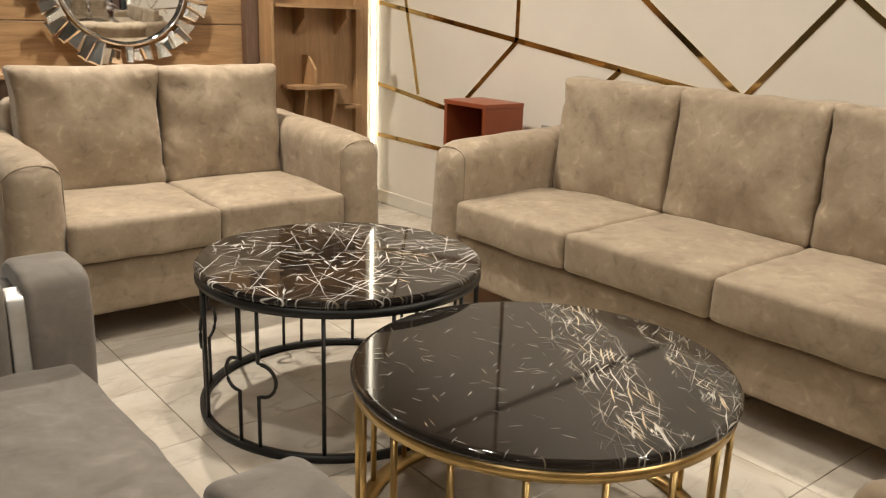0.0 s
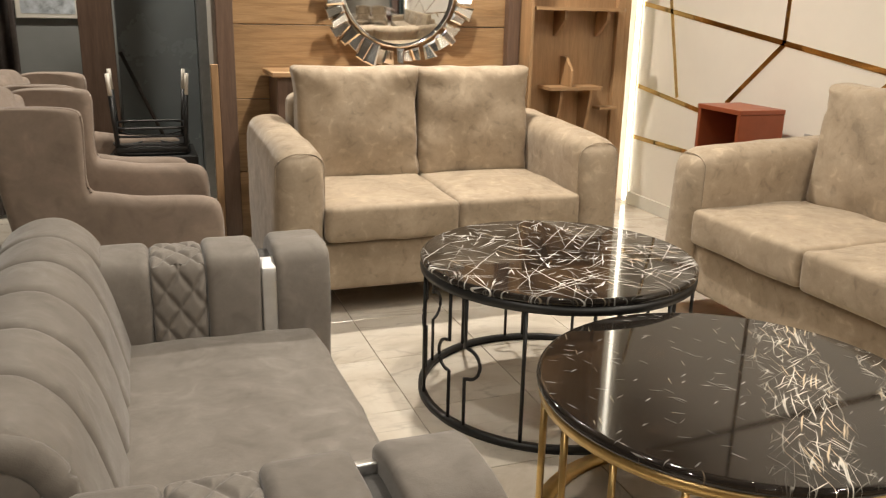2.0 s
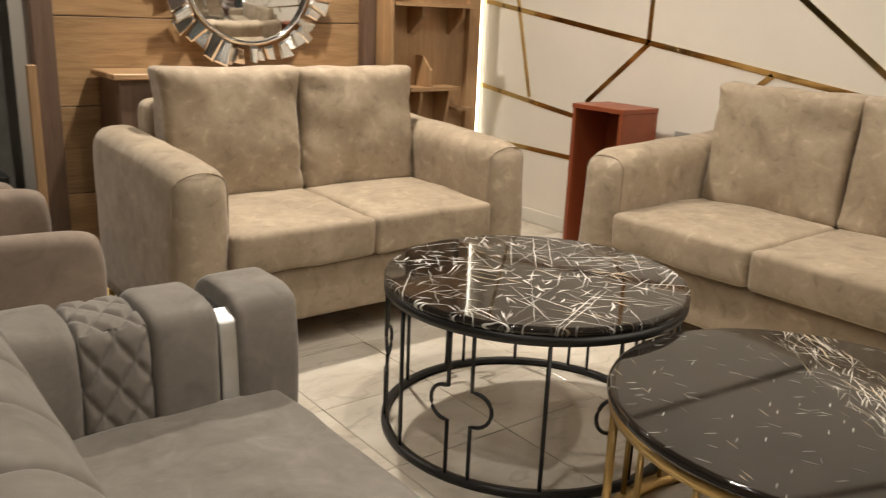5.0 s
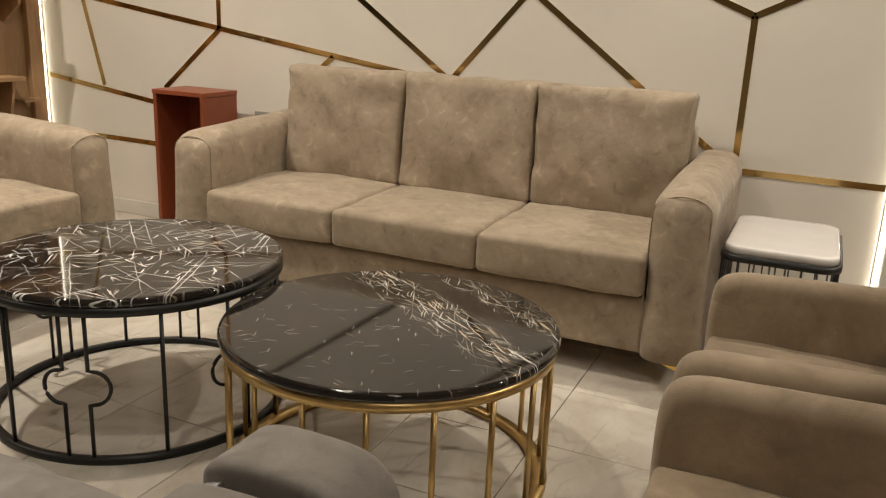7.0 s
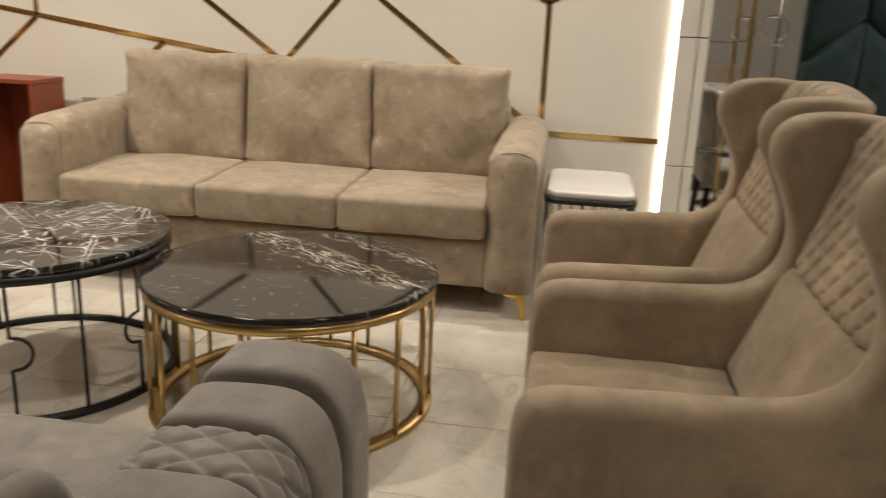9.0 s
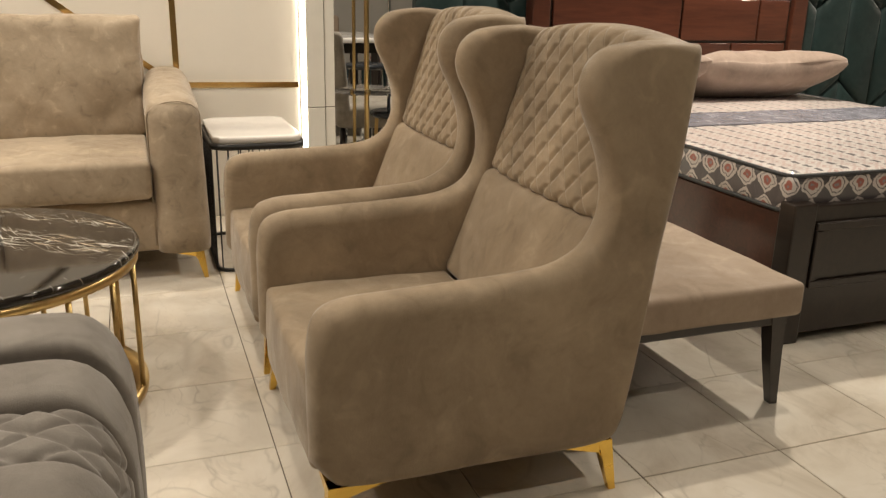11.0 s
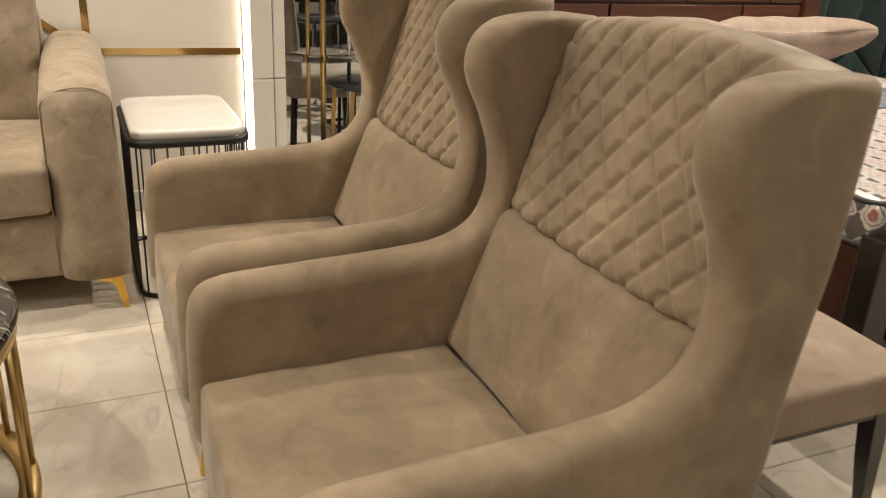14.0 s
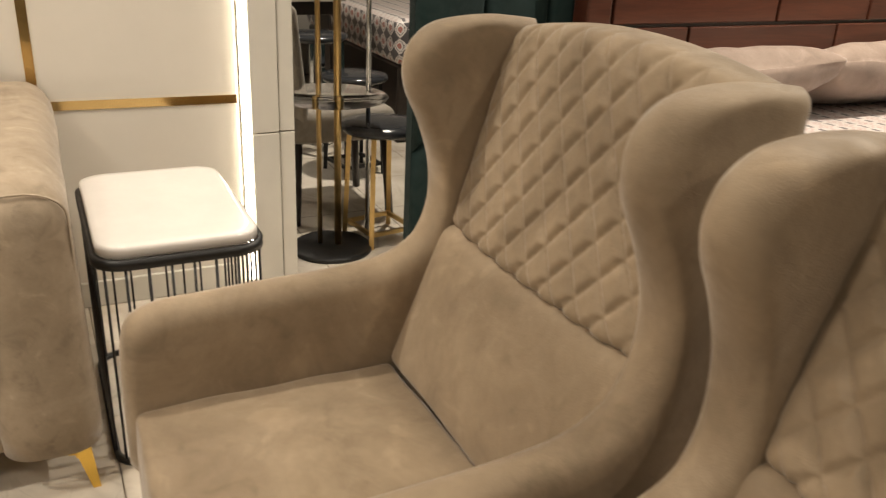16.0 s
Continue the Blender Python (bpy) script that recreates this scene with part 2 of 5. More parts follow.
def black_marble(name, busy):
    """Polished near-black marble with white fractures; busy: many crossing fractures all over."""
    m, n, l, b = material(name)
    v = coords(n, l)
    ground_noise = node(n, "ShaderNodeTexNoise", Scale=5.0, Detail=7.0, Roughness=0.7)
    l.new(v, ground_noise.inputs["Vector"])
    base = ramp(n, [(0.3, (0.007, 0.006, 0.005)), (0.60, (0.020, 0.016, 0.013)), (0.82, (0.055, 0.034, 0.022))])
    l.new(ground_noise.outputs[0], base.inputs[0])
    colour = base.outputs[0]
    white, cream = (0.78, 0.76, 0.72), (0.55, 0.45, 0.32)
    if busy:
        dense = node(n, "ShaderNodeTexNoise", Scale=4.5, Detail=2.0)
        l.new(v, dense.inputs["Vector"])
        patch = ramp(n, [(0.40, grey(0.15)), (0.56, grey(1.0))])
        l.new(dense.outputs[0], patch.inputs[0])
        turns = (0.12, 0.55, 0.98, 1.45, 1.93, 2.30, 2.72)
        for size, (across, along, keep, bend, skip) in enumerate(((200, 2.2, 0.022, 0.012, 1), (190, 6.0, 0.030, 0.014, 1), (130, 16.0, 0.028, 0.018, 1))):
            for k, turn in enumerate(turns[::skip]):
                mask = dashes(n, l, v, turn + 0.17 * size, across, along, 0.46, 3.1 * k + 11.3 * size + 1, keep, bend, 22.0)
                mask = mixrgb(n, l, 1.0, mask, patch.outputs[0] if size else grey(0.9), "MULTIPLY")
                colour = mixrgb(n, l, mask, colour, cream if k == 2 and size else white)
    else:
        for k, (turn, across, along, width) in enumerate(((0.5, 220, 26, 0.42), (1.9, 240, 20, 0.42), (2.7, 220, 30, 0.42), (1.2, 240, 24, 0.42))):
            mask = dashes(n, l, v, turn, across, along, width, 2.7 * k + 4, 0.016, 0.012)
            colour = mixrgb(n, l, mixrgb(n, l, 1.0, mask, grey(0.4), "MULTIPLY"), colour, cream if k == 1 else white)
        # one broad drift of fractures across the slab, and a thinner one by the rim
        turned = n.new("ShaderNodeMapping")
        turned.inputs["Rotation"].default_value = (0, 0, radians(35))
        l.new(v, turned.inputs["Vector"])
        wob = node(n, "ShaderNodeTexNoise", Scale=7.0, Detail=3.0)
        l.new(v, wob.inputs["Vector"])
        sep = n.new("ShaderNodeSeparateXYZ")
        l.new(turned.outputs[0], sep.inputs[0])
        shift = n.new("ShaderNodeMath")
        shift.operation = "MULTIPLY_ADD"
        shift.inputs[1].default_value = 0.12
        l.new(wob.outputs[0], shift.inputs[0])
        l.new(sep.outputs[0], shift.inputs[2])
        mr = node(n, "ShaderNodeMapRange", From_Min=0.06, From_Max=0.46)
        l.new(shift.outputs[0], mr.inputs["Value"])
        band = ramp(n, [(0.10, grey(0)), (0.30, grey(1)), (0.45, grey(0.9)), (0.56, grey(0.0)), (0.74, grey(0.0)), (0.84, grey(0.9)), (0.95, grey(0.2))])
        l.new(mr.outputs[0], band.inputs[0])
        for k, (turn, across, width, keep) in enumerate(((2.2, 40, 0.009, 0.48), (1.75, 46, 0.008, 0.50), (2.65, 46, 0.008, 0.51), (0.9, 40, 0.006, 0.53))):
            mask = streaks(n, l, v, turn, across, 3.0, width, 3.9 * k + 1, keep)
            mask = mixrgb(n, l, 1.0, mask, band.outputs[0], "MULTIPLY")
            colour = mixrgb(n, l, mask, colour, cream if k == 1 else (0.60, 0.57, 0.50))
        for k, (turn, across, along, width) in enumerate(((2.2, 260, 6, 0.44), (1.9, 280, 8, 0.44), (2.55, 270, 9, 0.44), (1.55, 280, 12, 0.44), (2.35, 170, 9, 0.46), (2.9, 280, 13, 0.44))):
            mask = dashes(n, l, v, turn, across, along, width, 5.3 * k + 2, 0.06, 0.03)
            mask = mixrgb(n, l, 1.0, mask, band.outputs[0], "MULTIPLY")
            colour = mixrgb(n, l, mask, colour, cream if k % 3 == 1 else (0.60, 0.57, 0.50))
    l.new(colour, b.inputs["Base Color"])
    b.inputs["Roughness"].default_value = 0.05
    b.inputs["Specular IOR Level"].default_value = 0.6
    return m


def white_marble_tile():
    m, n, l, b = material("polished_marble_tile")
    v = coords(n, l, per_object=True)
    cloud = node(n, "ShaderNodeTexNoise", Scale=3.2, Detail=6.0, Roughness=0.6, Distortion=0.7)
    l.new(v, cloud.inputs["Vector"])
    base = ramp(n, [(0.3, (0.49, 0.425, 0.345)), (0.5, (0.63, 0.57, 0.485)), (0.7, (0.70, 0.65, 0.57))])
    l.new(cloud.outputs[0], base.inputs[0])
    colour = base.outputs[0]
    for scale, width, seed, amount in ((2.6, 0.022, 1.0, 0.42), (6.0, 0.02, 6.0, 0.2)):
        mask = vein_layer(n, l, v, scale, width, 1.2, seed, (0.6, 1.3, 1), 0.7)
        colour = mixrgb(n, l, mixrgb(n, l, 1.0, mask, grey(amount), "MULTIPLY"), colour, (0.33, 0.29, 0.24))
    l.new(colour, b.inputs["Base Color"])
    rough = ramp(n, [(0.35, grey(0.10)), (0.7, grey(0.22))])
    l.new(cloud.outputs[0], rough.inputs[0])
    l.new(rough.outputs[0], b.inputs["Roughness"])
    return m


def light_strip(name, colour, strength):
    m, n, l, b = material(name)
    b.inputs["Emission Color"].default_value = (*colour, 1)
    b.inputs["Emission Strength"].default_value = strength
    b.inputs["Base Color"].default_value = (0.8, 0.8, 0.8, 1)
    return m


def calc(n, l, op, a, b=0.0, c=0.0):
    """One Math node; numbers or sockets."""
    m = n.new("ShaderNodeMath")
    m.operation = op
    for k, value in enumerate((a, b, c)):
        if isinstance(value, (int, float)):
            m.inputs[k].default_value = value
        else:
            l.new(value, m.inputs[k])
    return m.outputs[0]


def wave(n, l, value, period, shift=0.0):
    """Distance from the middle of a repeat, 0 to 1."""
    f = calc(n, l, "FRACT", calc(n, l, "MULTIPLY_ADD", value, 1 / period, shift + 50))
    return calc(n, l, "MULTIPLY", calc(n, l, "ABSOLUTE", calc(n, l, "SUBTRACT", f, 0.5)), 2.0)


def mattress_cloth(name):
    """White cloth: rows of dark dashes and rose ornaments on top, red and black quatrefoils round the sides."""
    m, n, l, b = material(name)
    v = coords(n, l)
    jag = node(n, "ShaderNodeTexNoise", Scale=40.0, Detail=2.0)
    l.new(v, jag.inputs["Vector"])
    off = n.new("ShaderNodeVectorMath")
    off.operation, off.inputs["Scale"].default_value = "SCALE", 0.020
    l.new(jag.outputs["Color"], off.inputs[0])
    warped = n.new("ShaderNodeVectorMath")
    l.new(v, warped.inputs[0])
    l.new(off.outputs[0], warped.inputs[1])
    sep = n.new("ShaderNodeSeparateXYZ")
    l.new(warped.outputs[0], sep.inputs[0])
    x, y, z = sep.outputs
    cream, rose, red, dark, smoke = (0.66, 0.61, 0.58), (0.50, 0.32, 0.29), (0.42, 0.15, 0.12), (0.11, 0.10, 0.105), (0.30, 0.27, 0.28)

    def paint(colour, value, edge, ink, over=False, amount=1.0):
        k = (0.0, amount) if over else (amount, 0.0)
        r = ramp(n, [(max(0.0, edge - 0.02), grey(k[0])), (edge + 0.02, grey(k[1]))])
        l.new(value, r.inputs[0])
        return mixrgb(n, l, r.outputs[0], colour, ink)

    # top: columns along x
    across, step = wave(n, l, y, 0.098), wave(n, l, x, 0.052)
    lozenge = calc(n, l, "ADD", calc(n, l, "MULTIPLY", across, 0.62), calc(n, l, "MULTIPLY", step, 0.42))
    top = paint(cream, lozenge, 0.46, rose, amount=0.5)
    top = paint(top, lozenge, 0.27, cream)
    top = paint(top, lozenge, 0.13, red, amount=0.55)
    dash = calc(n, l, "MULTIPLY", calc(n, l, "GREATER_THAN", across, 0.80), calc(n, l, "GREATER_THAN", wave(n, l, x, 0.052), 0.34))
    top = mixrgb(n, l, dash, top, (0.15, 0.135, 0.14))
    # sides: quatrefoils
    along = calc(n, l, "ADD", x, y)
    p, q = wave(n, l, along, 0.098), wave(n, l, z, 0.086, 0.30)
    flower = calc(n, l, "SQRT", calc(n, l, "ADD", calc(n, l, "MULTIPLY", p, p), calc(n, l, "MULTIPLY", q, q)))
    flower = calc(n, l, "ADD", flower, calc(n, l, "MULTIPLY", calc(n, l, "MULTIPLY", p, q), 0.55))
    side = paint(cream, flower, 0.98, dark, True)
    side = paint(side, flower, 1.14, cream, True)
    side = paint(side, flower, 1.34, red, True)
    side = paint(side, flower, 0.72, dark)
    side = paint(side, flower, 0.64, cream)
    side = paint(side, flower, 0.38, red)
    side = paint(side, flower, 0.12, smoke)
    geo = n.new("ShaderNodeNewGeometry")
    up = n.new("ShaderNodeSeparateXYZ")
    l.new(geo.outputs["Normal"], up.inputs[0])
    l.new(mixrgb(n, l, calc(n, l, "GREATER_THAN", up.outputs[2], 0.6), side, top), b.inputs["Base Color"])
    b.inputs["Roughness"].default_value = 0.35
    b.inputs["Coat Weight"].default_value, b.inputs["Coat Roughness"].default_value = 0.6, 0.12
    wr = node(n, "ShaderNodeTexNoise", Scale=14.0, Detail=4.0, Distortion=1.5)
    l.new(v, wr.inputs["Vector"])
    bump(n, l, b, wr.outputs[0], 0.4, 0.01)
    return m


def glass(name, tint=(1, 1, 1)):
    m, n, l, b = material(name)
    b.inputs["Base Color"].default_value = (*tint, 1)
    b.inputs["Transmission Weight"].default_value, b.inputs["Roughness"].default_value, b.inputs["IOR"].default_value = 1.0, 0.02, 1.2
    return m


BEIGE = fabric("beige_suede", (0.292, 0.226, 0.156), (0.395, 0.314, 0.226), blotch=5.5, mottle=1.6)
TAUPE = fabric("taupe_velvet", (0.222, 0.163, 0.104), (0.352, 0.267, 0.178), sheen=0.3, blotch=3.4, mottle=1.2)
GREY = fabric("grey_velvet", (0.155, 0.135, 0.115), (0.205, 0.182, 0.158), sheen=0.3, blotch=3.5)
# Velvet of the arm recess, coloured darker to stand in for groove shade.
GREY_DARK = fabric("dark_grey_groove_shade", (0.05, 0.047, 0.043), (0.075, 0.07, 0.065), blotch=4)
PINKISH = fabric("sand_linen", (0.30, 0.225, 0.165), (0.38, 0.295, 0.22), sheen=0.15, blotch=3.0)
MAUVE = fabric("mauve_beige_suede", (0.205, 0.150, 0.120), (0.29, 0.22, 0.178), sheen=0.3, blotch=4.0)
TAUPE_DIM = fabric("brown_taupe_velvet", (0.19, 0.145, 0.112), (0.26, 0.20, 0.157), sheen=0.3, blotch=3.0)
GREEN = fabric("bottle_green_velvet", (0.003, 0.014, 0.0135), (0.006, 0.024, 0.023), sheen=0.15, blotch=3.0)
WALL = plain("warm_white_paint", (0.74, 0.69, 0.61), 0.55, noise_amount=0.03, scale=3.0, bumps=0.03)
WALL_GREY = plain("blue_grey_paint", (0.24, 0.245, 0.235), 0.6, noise_amount=0.1, scale=2.0)
CEILING = plain("taupe_ceiling_paint", (0.14, 0.125, 0.105), 0.8, noise_amount=0.08, scale=2.0)
WALL_DIM = plain("cream_paint", (0.44, 0.41, 0.36), 0.7, noise_amount=0.06, scale=2.0)
TILE_WHITE = plain("glazed_white_tile", (0.68, 0.65, 0.58), 0.12, noise_amount=0.05, scale=4.0, bumps=0.02)
GROUT = plain("dark_grout", (0.16, 0.13, 0.10), 0.9, scale=60)
MARBLE_TILE = white_marble_tile()
MARBLE_BUSY = black_marble("black_marble_busy", True)
MARBLE_CALM = black_marble("black_marble_calm", False)
MARBLE_WHITE = plain("white_marble_top", (0.72, 0.685, 0.65), 0.1, noise_amount=0.04, scale=8, bumps=0.0)
GOLD = plain("brushed_gold", (0.62, 0.44, 0.19), 0.34, 1.0, 0.12, 30)
GOLD_LEG = plain("polished_gold", (0.85, 0.56, 0.13), 0.22, 1.0, 0.08, 20)
GOLD_MIRROR = plain("mirror_gold", (0.62, 0.43, 0.18), 0.09, 1.0, 0.10, 6, bumps=0.02)
BLACK_METAL = plain("black_powder_coat", (0.012, 0.012, 0.012), 0.42, 0.0, 0.2, 40)
SILVER = plain("satin_silver", (0.80, 0.80, 0.79), 0.38, 1.0, 0.05, 30)
CHROME = plain("chrome", (0.75, 0.76, 0.77), 0.08, 1.0, 0.03, 30, bumps=0)
MIRROR_PIECE = plain("bevelled_mirror_glass", (0.92, 0.93, 0.93), 0.14, 1.0, 0.01, 5, bumps=0)
MIRROR = plain("mirror_glass", (0.86, 0.88, 0.88), 0.02, 1.0, 0.01, 5, bumps=0)
ORANGE = plain("orange_brown_laminate", (0.25, 0.062, 0.024), 0.38, noise_amount=0.12, scale=9)
OAK = wood("honey_oak_board", (0.25, 0.145, 0.066), (0.47, 0.300, 0.155), "x", 0.35, 0.2)
PINE = wood("pale_pine_board", (0.34, 0.20, 0.095), (0.50, 0.31, 0.16), "z", 0.5, 0.05)
PINE_X = wood("pale_pine_shelf", (0.34, 0.20, 0.095), (0.50, 0.31, 0.16), "x", 0.5, 0.05)
BROWN_POST = wood("walnut_trim", (0.12, 0.072, 0.05), (0.20, 0.128, 0.09), "z", 0.45, 0.1)
MAHOGANY = wood("mahogany_veneer", (0.055, 0.016, 0.009), (0.11, 0.036, 0.02), "y", 0.28, 0.35)
ESPRESSO = wood("espresso_wood", (0.012, 0.008, 0.006), (0.028, 0.017, 0.012), "x", 0.35, 0.2)
CLOTH = mattress_cloth("printed_mattress_cloth")
LED = light_strip("warm_led_strip", (1.0, 0.91, 0.74), 9.0)
GLASS = glass("clear_glass")
PAPER = plain("picture_print", (0.52, 0.55, 0.58), 0.3, noise_amount=0.5, scale=12)


# ---- building helpers ----
def finish(bm, smooth=True):
    bmesh.ops.recalc_face_normals(bm, faces=bm.faces)
    for f in bm.faces:
        f.smooth = smooth
    return bm


def part(name, bm, mat, parent, label="", smooth=True):
    """Links a bmesh as one mesh object under a thing or a part."""
    finish(bm, smooth)
    me = bpy.data.meshes.new(name)
    bm.to_mesh(me)
    bm.free()
    me.materials.append(mat)
    ob = new(name, me)
    ob.parent = parent
    if label:
        ob["label"] = label
    return ob


def lone(name, bm, mat, label, category, m=None, smooth=True, kind="", group=""):
    """A thing of one mesh."""
    ob = part(name, bm, mat, None, "", smooth)
    if m is not None:
        ob.matrix_basis = m
    return tagged(ob, label, category, group, kind)


def thing(name, m, label, category, group="", kind=""):
    ob = new(name)
    ob.empty_display_size = 0.1
    ob.matrix_basis = m
    return tagged(ob, label, category, group, kind)


def bm_box(bm, lo, hi, bevel=0.0, seg=2):
    lo, hi = Vector(lo), Vector(hi)
    made = bmesh.ops.create_cube(bm, size=1.0, matrix=Matrix.Translation((lo + hi) / 2) @ Matrix.Diagonal((*(hi - lo), 1)))
    if bevel:
        edges = list({e for v in made["verts"] for e in v.link_edges})
        bmesh.ops.bevel(bm, geom=edges, offset=bevel, segments=seg, affect="EDGES", profile=0.5)
    return bm


def box(lo, hi, bevel=0.0, seg=2):
    return bm_box(bmesh.new(), lo, hi, bevel, seg)


def steps(h, r, n):
    """Grid lines from -h to h, close together in the rounded ends."""
    core = [-(h - r) + 2 * (h - r) * k / n for k in range(n + 1)]
    return [-h, -h + 0.29 * r, -h + 0.62 * r] + core + [h - 0.62 * r, h - 0.29 * r, h]


def soft_box(lo, hi, r, n=(6, 6, 4), shape=None, wobble=0.0, seed=0.0, bm=None):
    """A rounded, finely divided block; shape(p, q) moves a point p whose place in the block is q (-1 to 1); wobble: uneven stuffing."""
    lo, hi = Vector(lo), Vector(hi)
    c, h = (lo + hi) / 2, (hi - lo) / 2
    r = min(r, 0.98 * min(h))
    grid = [steps(h[k], r, n[k]) for k in range(3)]
    bm, verts = bm or bmesh.new(), {}

    def vert(p):
        key = tuple(round(v, 5) for v in p)
        if key not in verts:
            p = Vector(p)
            core = Vector([max(-(h[k] - r), min(h[k] - r, p[k])) for k in range(3)])
            d = p - core
            p = core + d.normalized() * r if d.length > 1e-9 else p
            q = Vector([p[k] / h[k] for k in range(3)])
            if wobble:
                out = d.normalized() if d.length > 1e-9 else Vector((0, 0, 1))
                p = p + out * wobble * noise.noise((p + c) * 7 + Vector((seed, seed * 3, seed * 7)))
            p = p + c
            if shape:
                p = shape(p, q)
            verts[key] = bm.verts.new(p)
        return verts[key]

    for axis in range(3):
        u, w = (axis + 1) % 3, (axis + 2) % 3
        for side in (-1, 1):
            for a in range(len(grid[u]) - 1):
                for b in range(len(grid[w]) - 1):
                    quad = []
                    for du, dw in ((0, 0), (1, 0), (1, 1), (0, 1)):
                        p = [0, 0, 0]
                        p[axis], p[u], p[w] = side * h[axis], grid[u][a + du], grid[w][b + dw]
                        quad.append(vert(p))
                    if side < 0:
                        quad.reverse()
                    if len(set(quad)) == 4:
                        bm.faces.new(quad)
    return bm


def puff(top=0.0, front=0.0, sides=0.0):
    """A crown on the top, front and side faces of a cushion."""
    def shape(p, q):
        a, b, c = (max(0.0, 1 - v * v) for v in q)
        return p + Vector((sides * q.x * b * c, front * q.y * a * c, top * q.z * a * b))
    return shape


def catmull(points, per=4):
    """An open smooth curve through points."""
    out, last = [], len(points) - 1
    for i in range(last):
        p0, p1, p2, p3 = (Vector(points[max(0, min(last, i + d))]) for d in (-1, 0, 1, 2))
        for s in range(per):
            t = s / per
            out.append(0.5 * ((2 * p1) + (p2 - p0) * t + (2 * p0 - 5 * p1 + 4 * p2 - p3) * t * t + (3 * p1 - p0 - 3 * p2 + p3) * t ** 3))
    return out + [Vector(points[-1])]


def padded_side(pairs, x_mid, half, r, flare, per=4):
    """An upholstered side panel: at each station a padded strip from the front or top edge to the back or bottom edge."""
    bm, rings = bmesh.new(), []
    front, back = catmull([a for a, _ in pairs], per), catmull([b for _, b in pairs], per)
    total = len(front) - 1
    for k, (a, b) in enumerate(zip(front, back)):
        span = (b - a).length
        rr = min(r, span * 0.48)
        cuts = [0, 0.12 * rr, 0.34 * rr, 0.66 * rr, rr] + [rr + (span - 2 * rr) * f / 6 for f in range(1, 6)]
        cuts += [span - c for c in (rr, 0.66 * rr, 0.34 * rr, 0.12 * rr, 0)]
        ends = min(k, total - k) / (1.3 * per)
        full = math.sqrt(max(0.0, 1 - (1 - min(1.0, ends + 0.04)) ** 2))
        ring = []
        for side in (1, -1):
            for c in (cuts if side > 0 else cuts[-2:0:-1]):
                p = a + (b - a) * (c / span)
                d = min(c, span - c, rr) / rr
                h = half * math.sqrt(max(0.0, 1 - (1 - d) ** 2)) * full
                x = x_mid + side * h + flare(p.x, p.y)
                ring.append(bm.verts.new((x, p.x, p.y)))
        rings.append(ring)
    m = len(rings[0])
    for la, lb in zip(rings, rings[1:]):
        for i in range(m):
            bm.faces.new((la[i], la[(i + 1) % m], lb[(i + 1) % m], lb[i]))
    bm.faces.new(rings[0][::-1])
    bm.faces.new(rings[-1])
    return bm


def tube(points, r, sides=8, closed=False, bm=None, flat=None):
    """A round bar along points; flat=(w, h): a rectangular bar instead."""
    bm = bm or bmesh.new()
    pts = [Vector(p) for p in points]
    k, rings = len(pts), []
    for i, p in enumerate(pts):
        a = pts[i - 1] if closed or i else p
        b = pts[(i + 1) % k] if closed or i < k - 1 else p
        d = (b - a).normalized()
        up = Vector((0, 0, 1)) if abs(d.z) < 0.9 else Vector((math.cos(1.0), math.sin(1.0), 0))
        s = d.cross(up).normalized()
        u = s.cross(d).normalized()
        if flat:
            ring = [p + s * sx * flat[0] / 2 + u * sy * flat[1] / 2 for sx, sy in ((-1, -1), (1, -1), (1, 1), (-1, 1))]
        else:
            ring = [p + (s * math.cos(2 * math.pi * j / sides) + u * math.sin(2 * math.pi * j / sides)) * r for j in range(sides)]
        rings.append([bm.verts.new(q) for q in ring])
    m = len(rings[0])
    for i in range(k if closed else k - 1):
        la, lb = rings[i], rings[(i + 1) % k]
        for j in range(m):
            bm.faces.new((la[j], la[(j + 1) % m], lb[(j + 1) % m], lb[j]))
    if not closed:
        bm.faces.new(rings[0][::-1])
        bm.faces.new(rings[-1])
    return bm


def ring_bar(radius, z, w, h, n=72, bm=None):
    """A flat hoop."""
    return tube([(radius * math.cos(2 * math.pi * i / n), radius * math.sin(2 * math.pi * i / n), z) for i in range(n)], 0, closed=True, bm=bm, flat=(w, h))


def lathe(profile, n=48, bm=None):
    """A turned body from (radius, z) points, open poles closed by fans."""
    bm = bm or bmesh.new()
    rings = []
    for r, z in profile:
        if r < 1e-6:
            rings.append([bm.verts.new((0, 0, z))])
        else:
            rings.append([bm.verts.new((r * math.cos(2 * math.pi * i / n), r * math.sin(2 * math.pi * i / n), z)) for i in range(n)])
    for a, b in zip(rings, rings[1:]):
        for i in range(n):
            j = (i + 1) % n
            quad = [a[i % len(a)], a[j % len(a)], b[j % len(b)], b[i % len(b)]]
            quad = list(dict.fromkeys(quad))
            if len(quad) > 2:
                bm.faces.new(quad)
    return bm


# ---- the setting ----
WX, WY = 3.534, 4.98          # face of the panelled wall, face of the boarded wall
X0, X1, Y0, Y1 = -3.0, 7.0, -4.6, 6.6

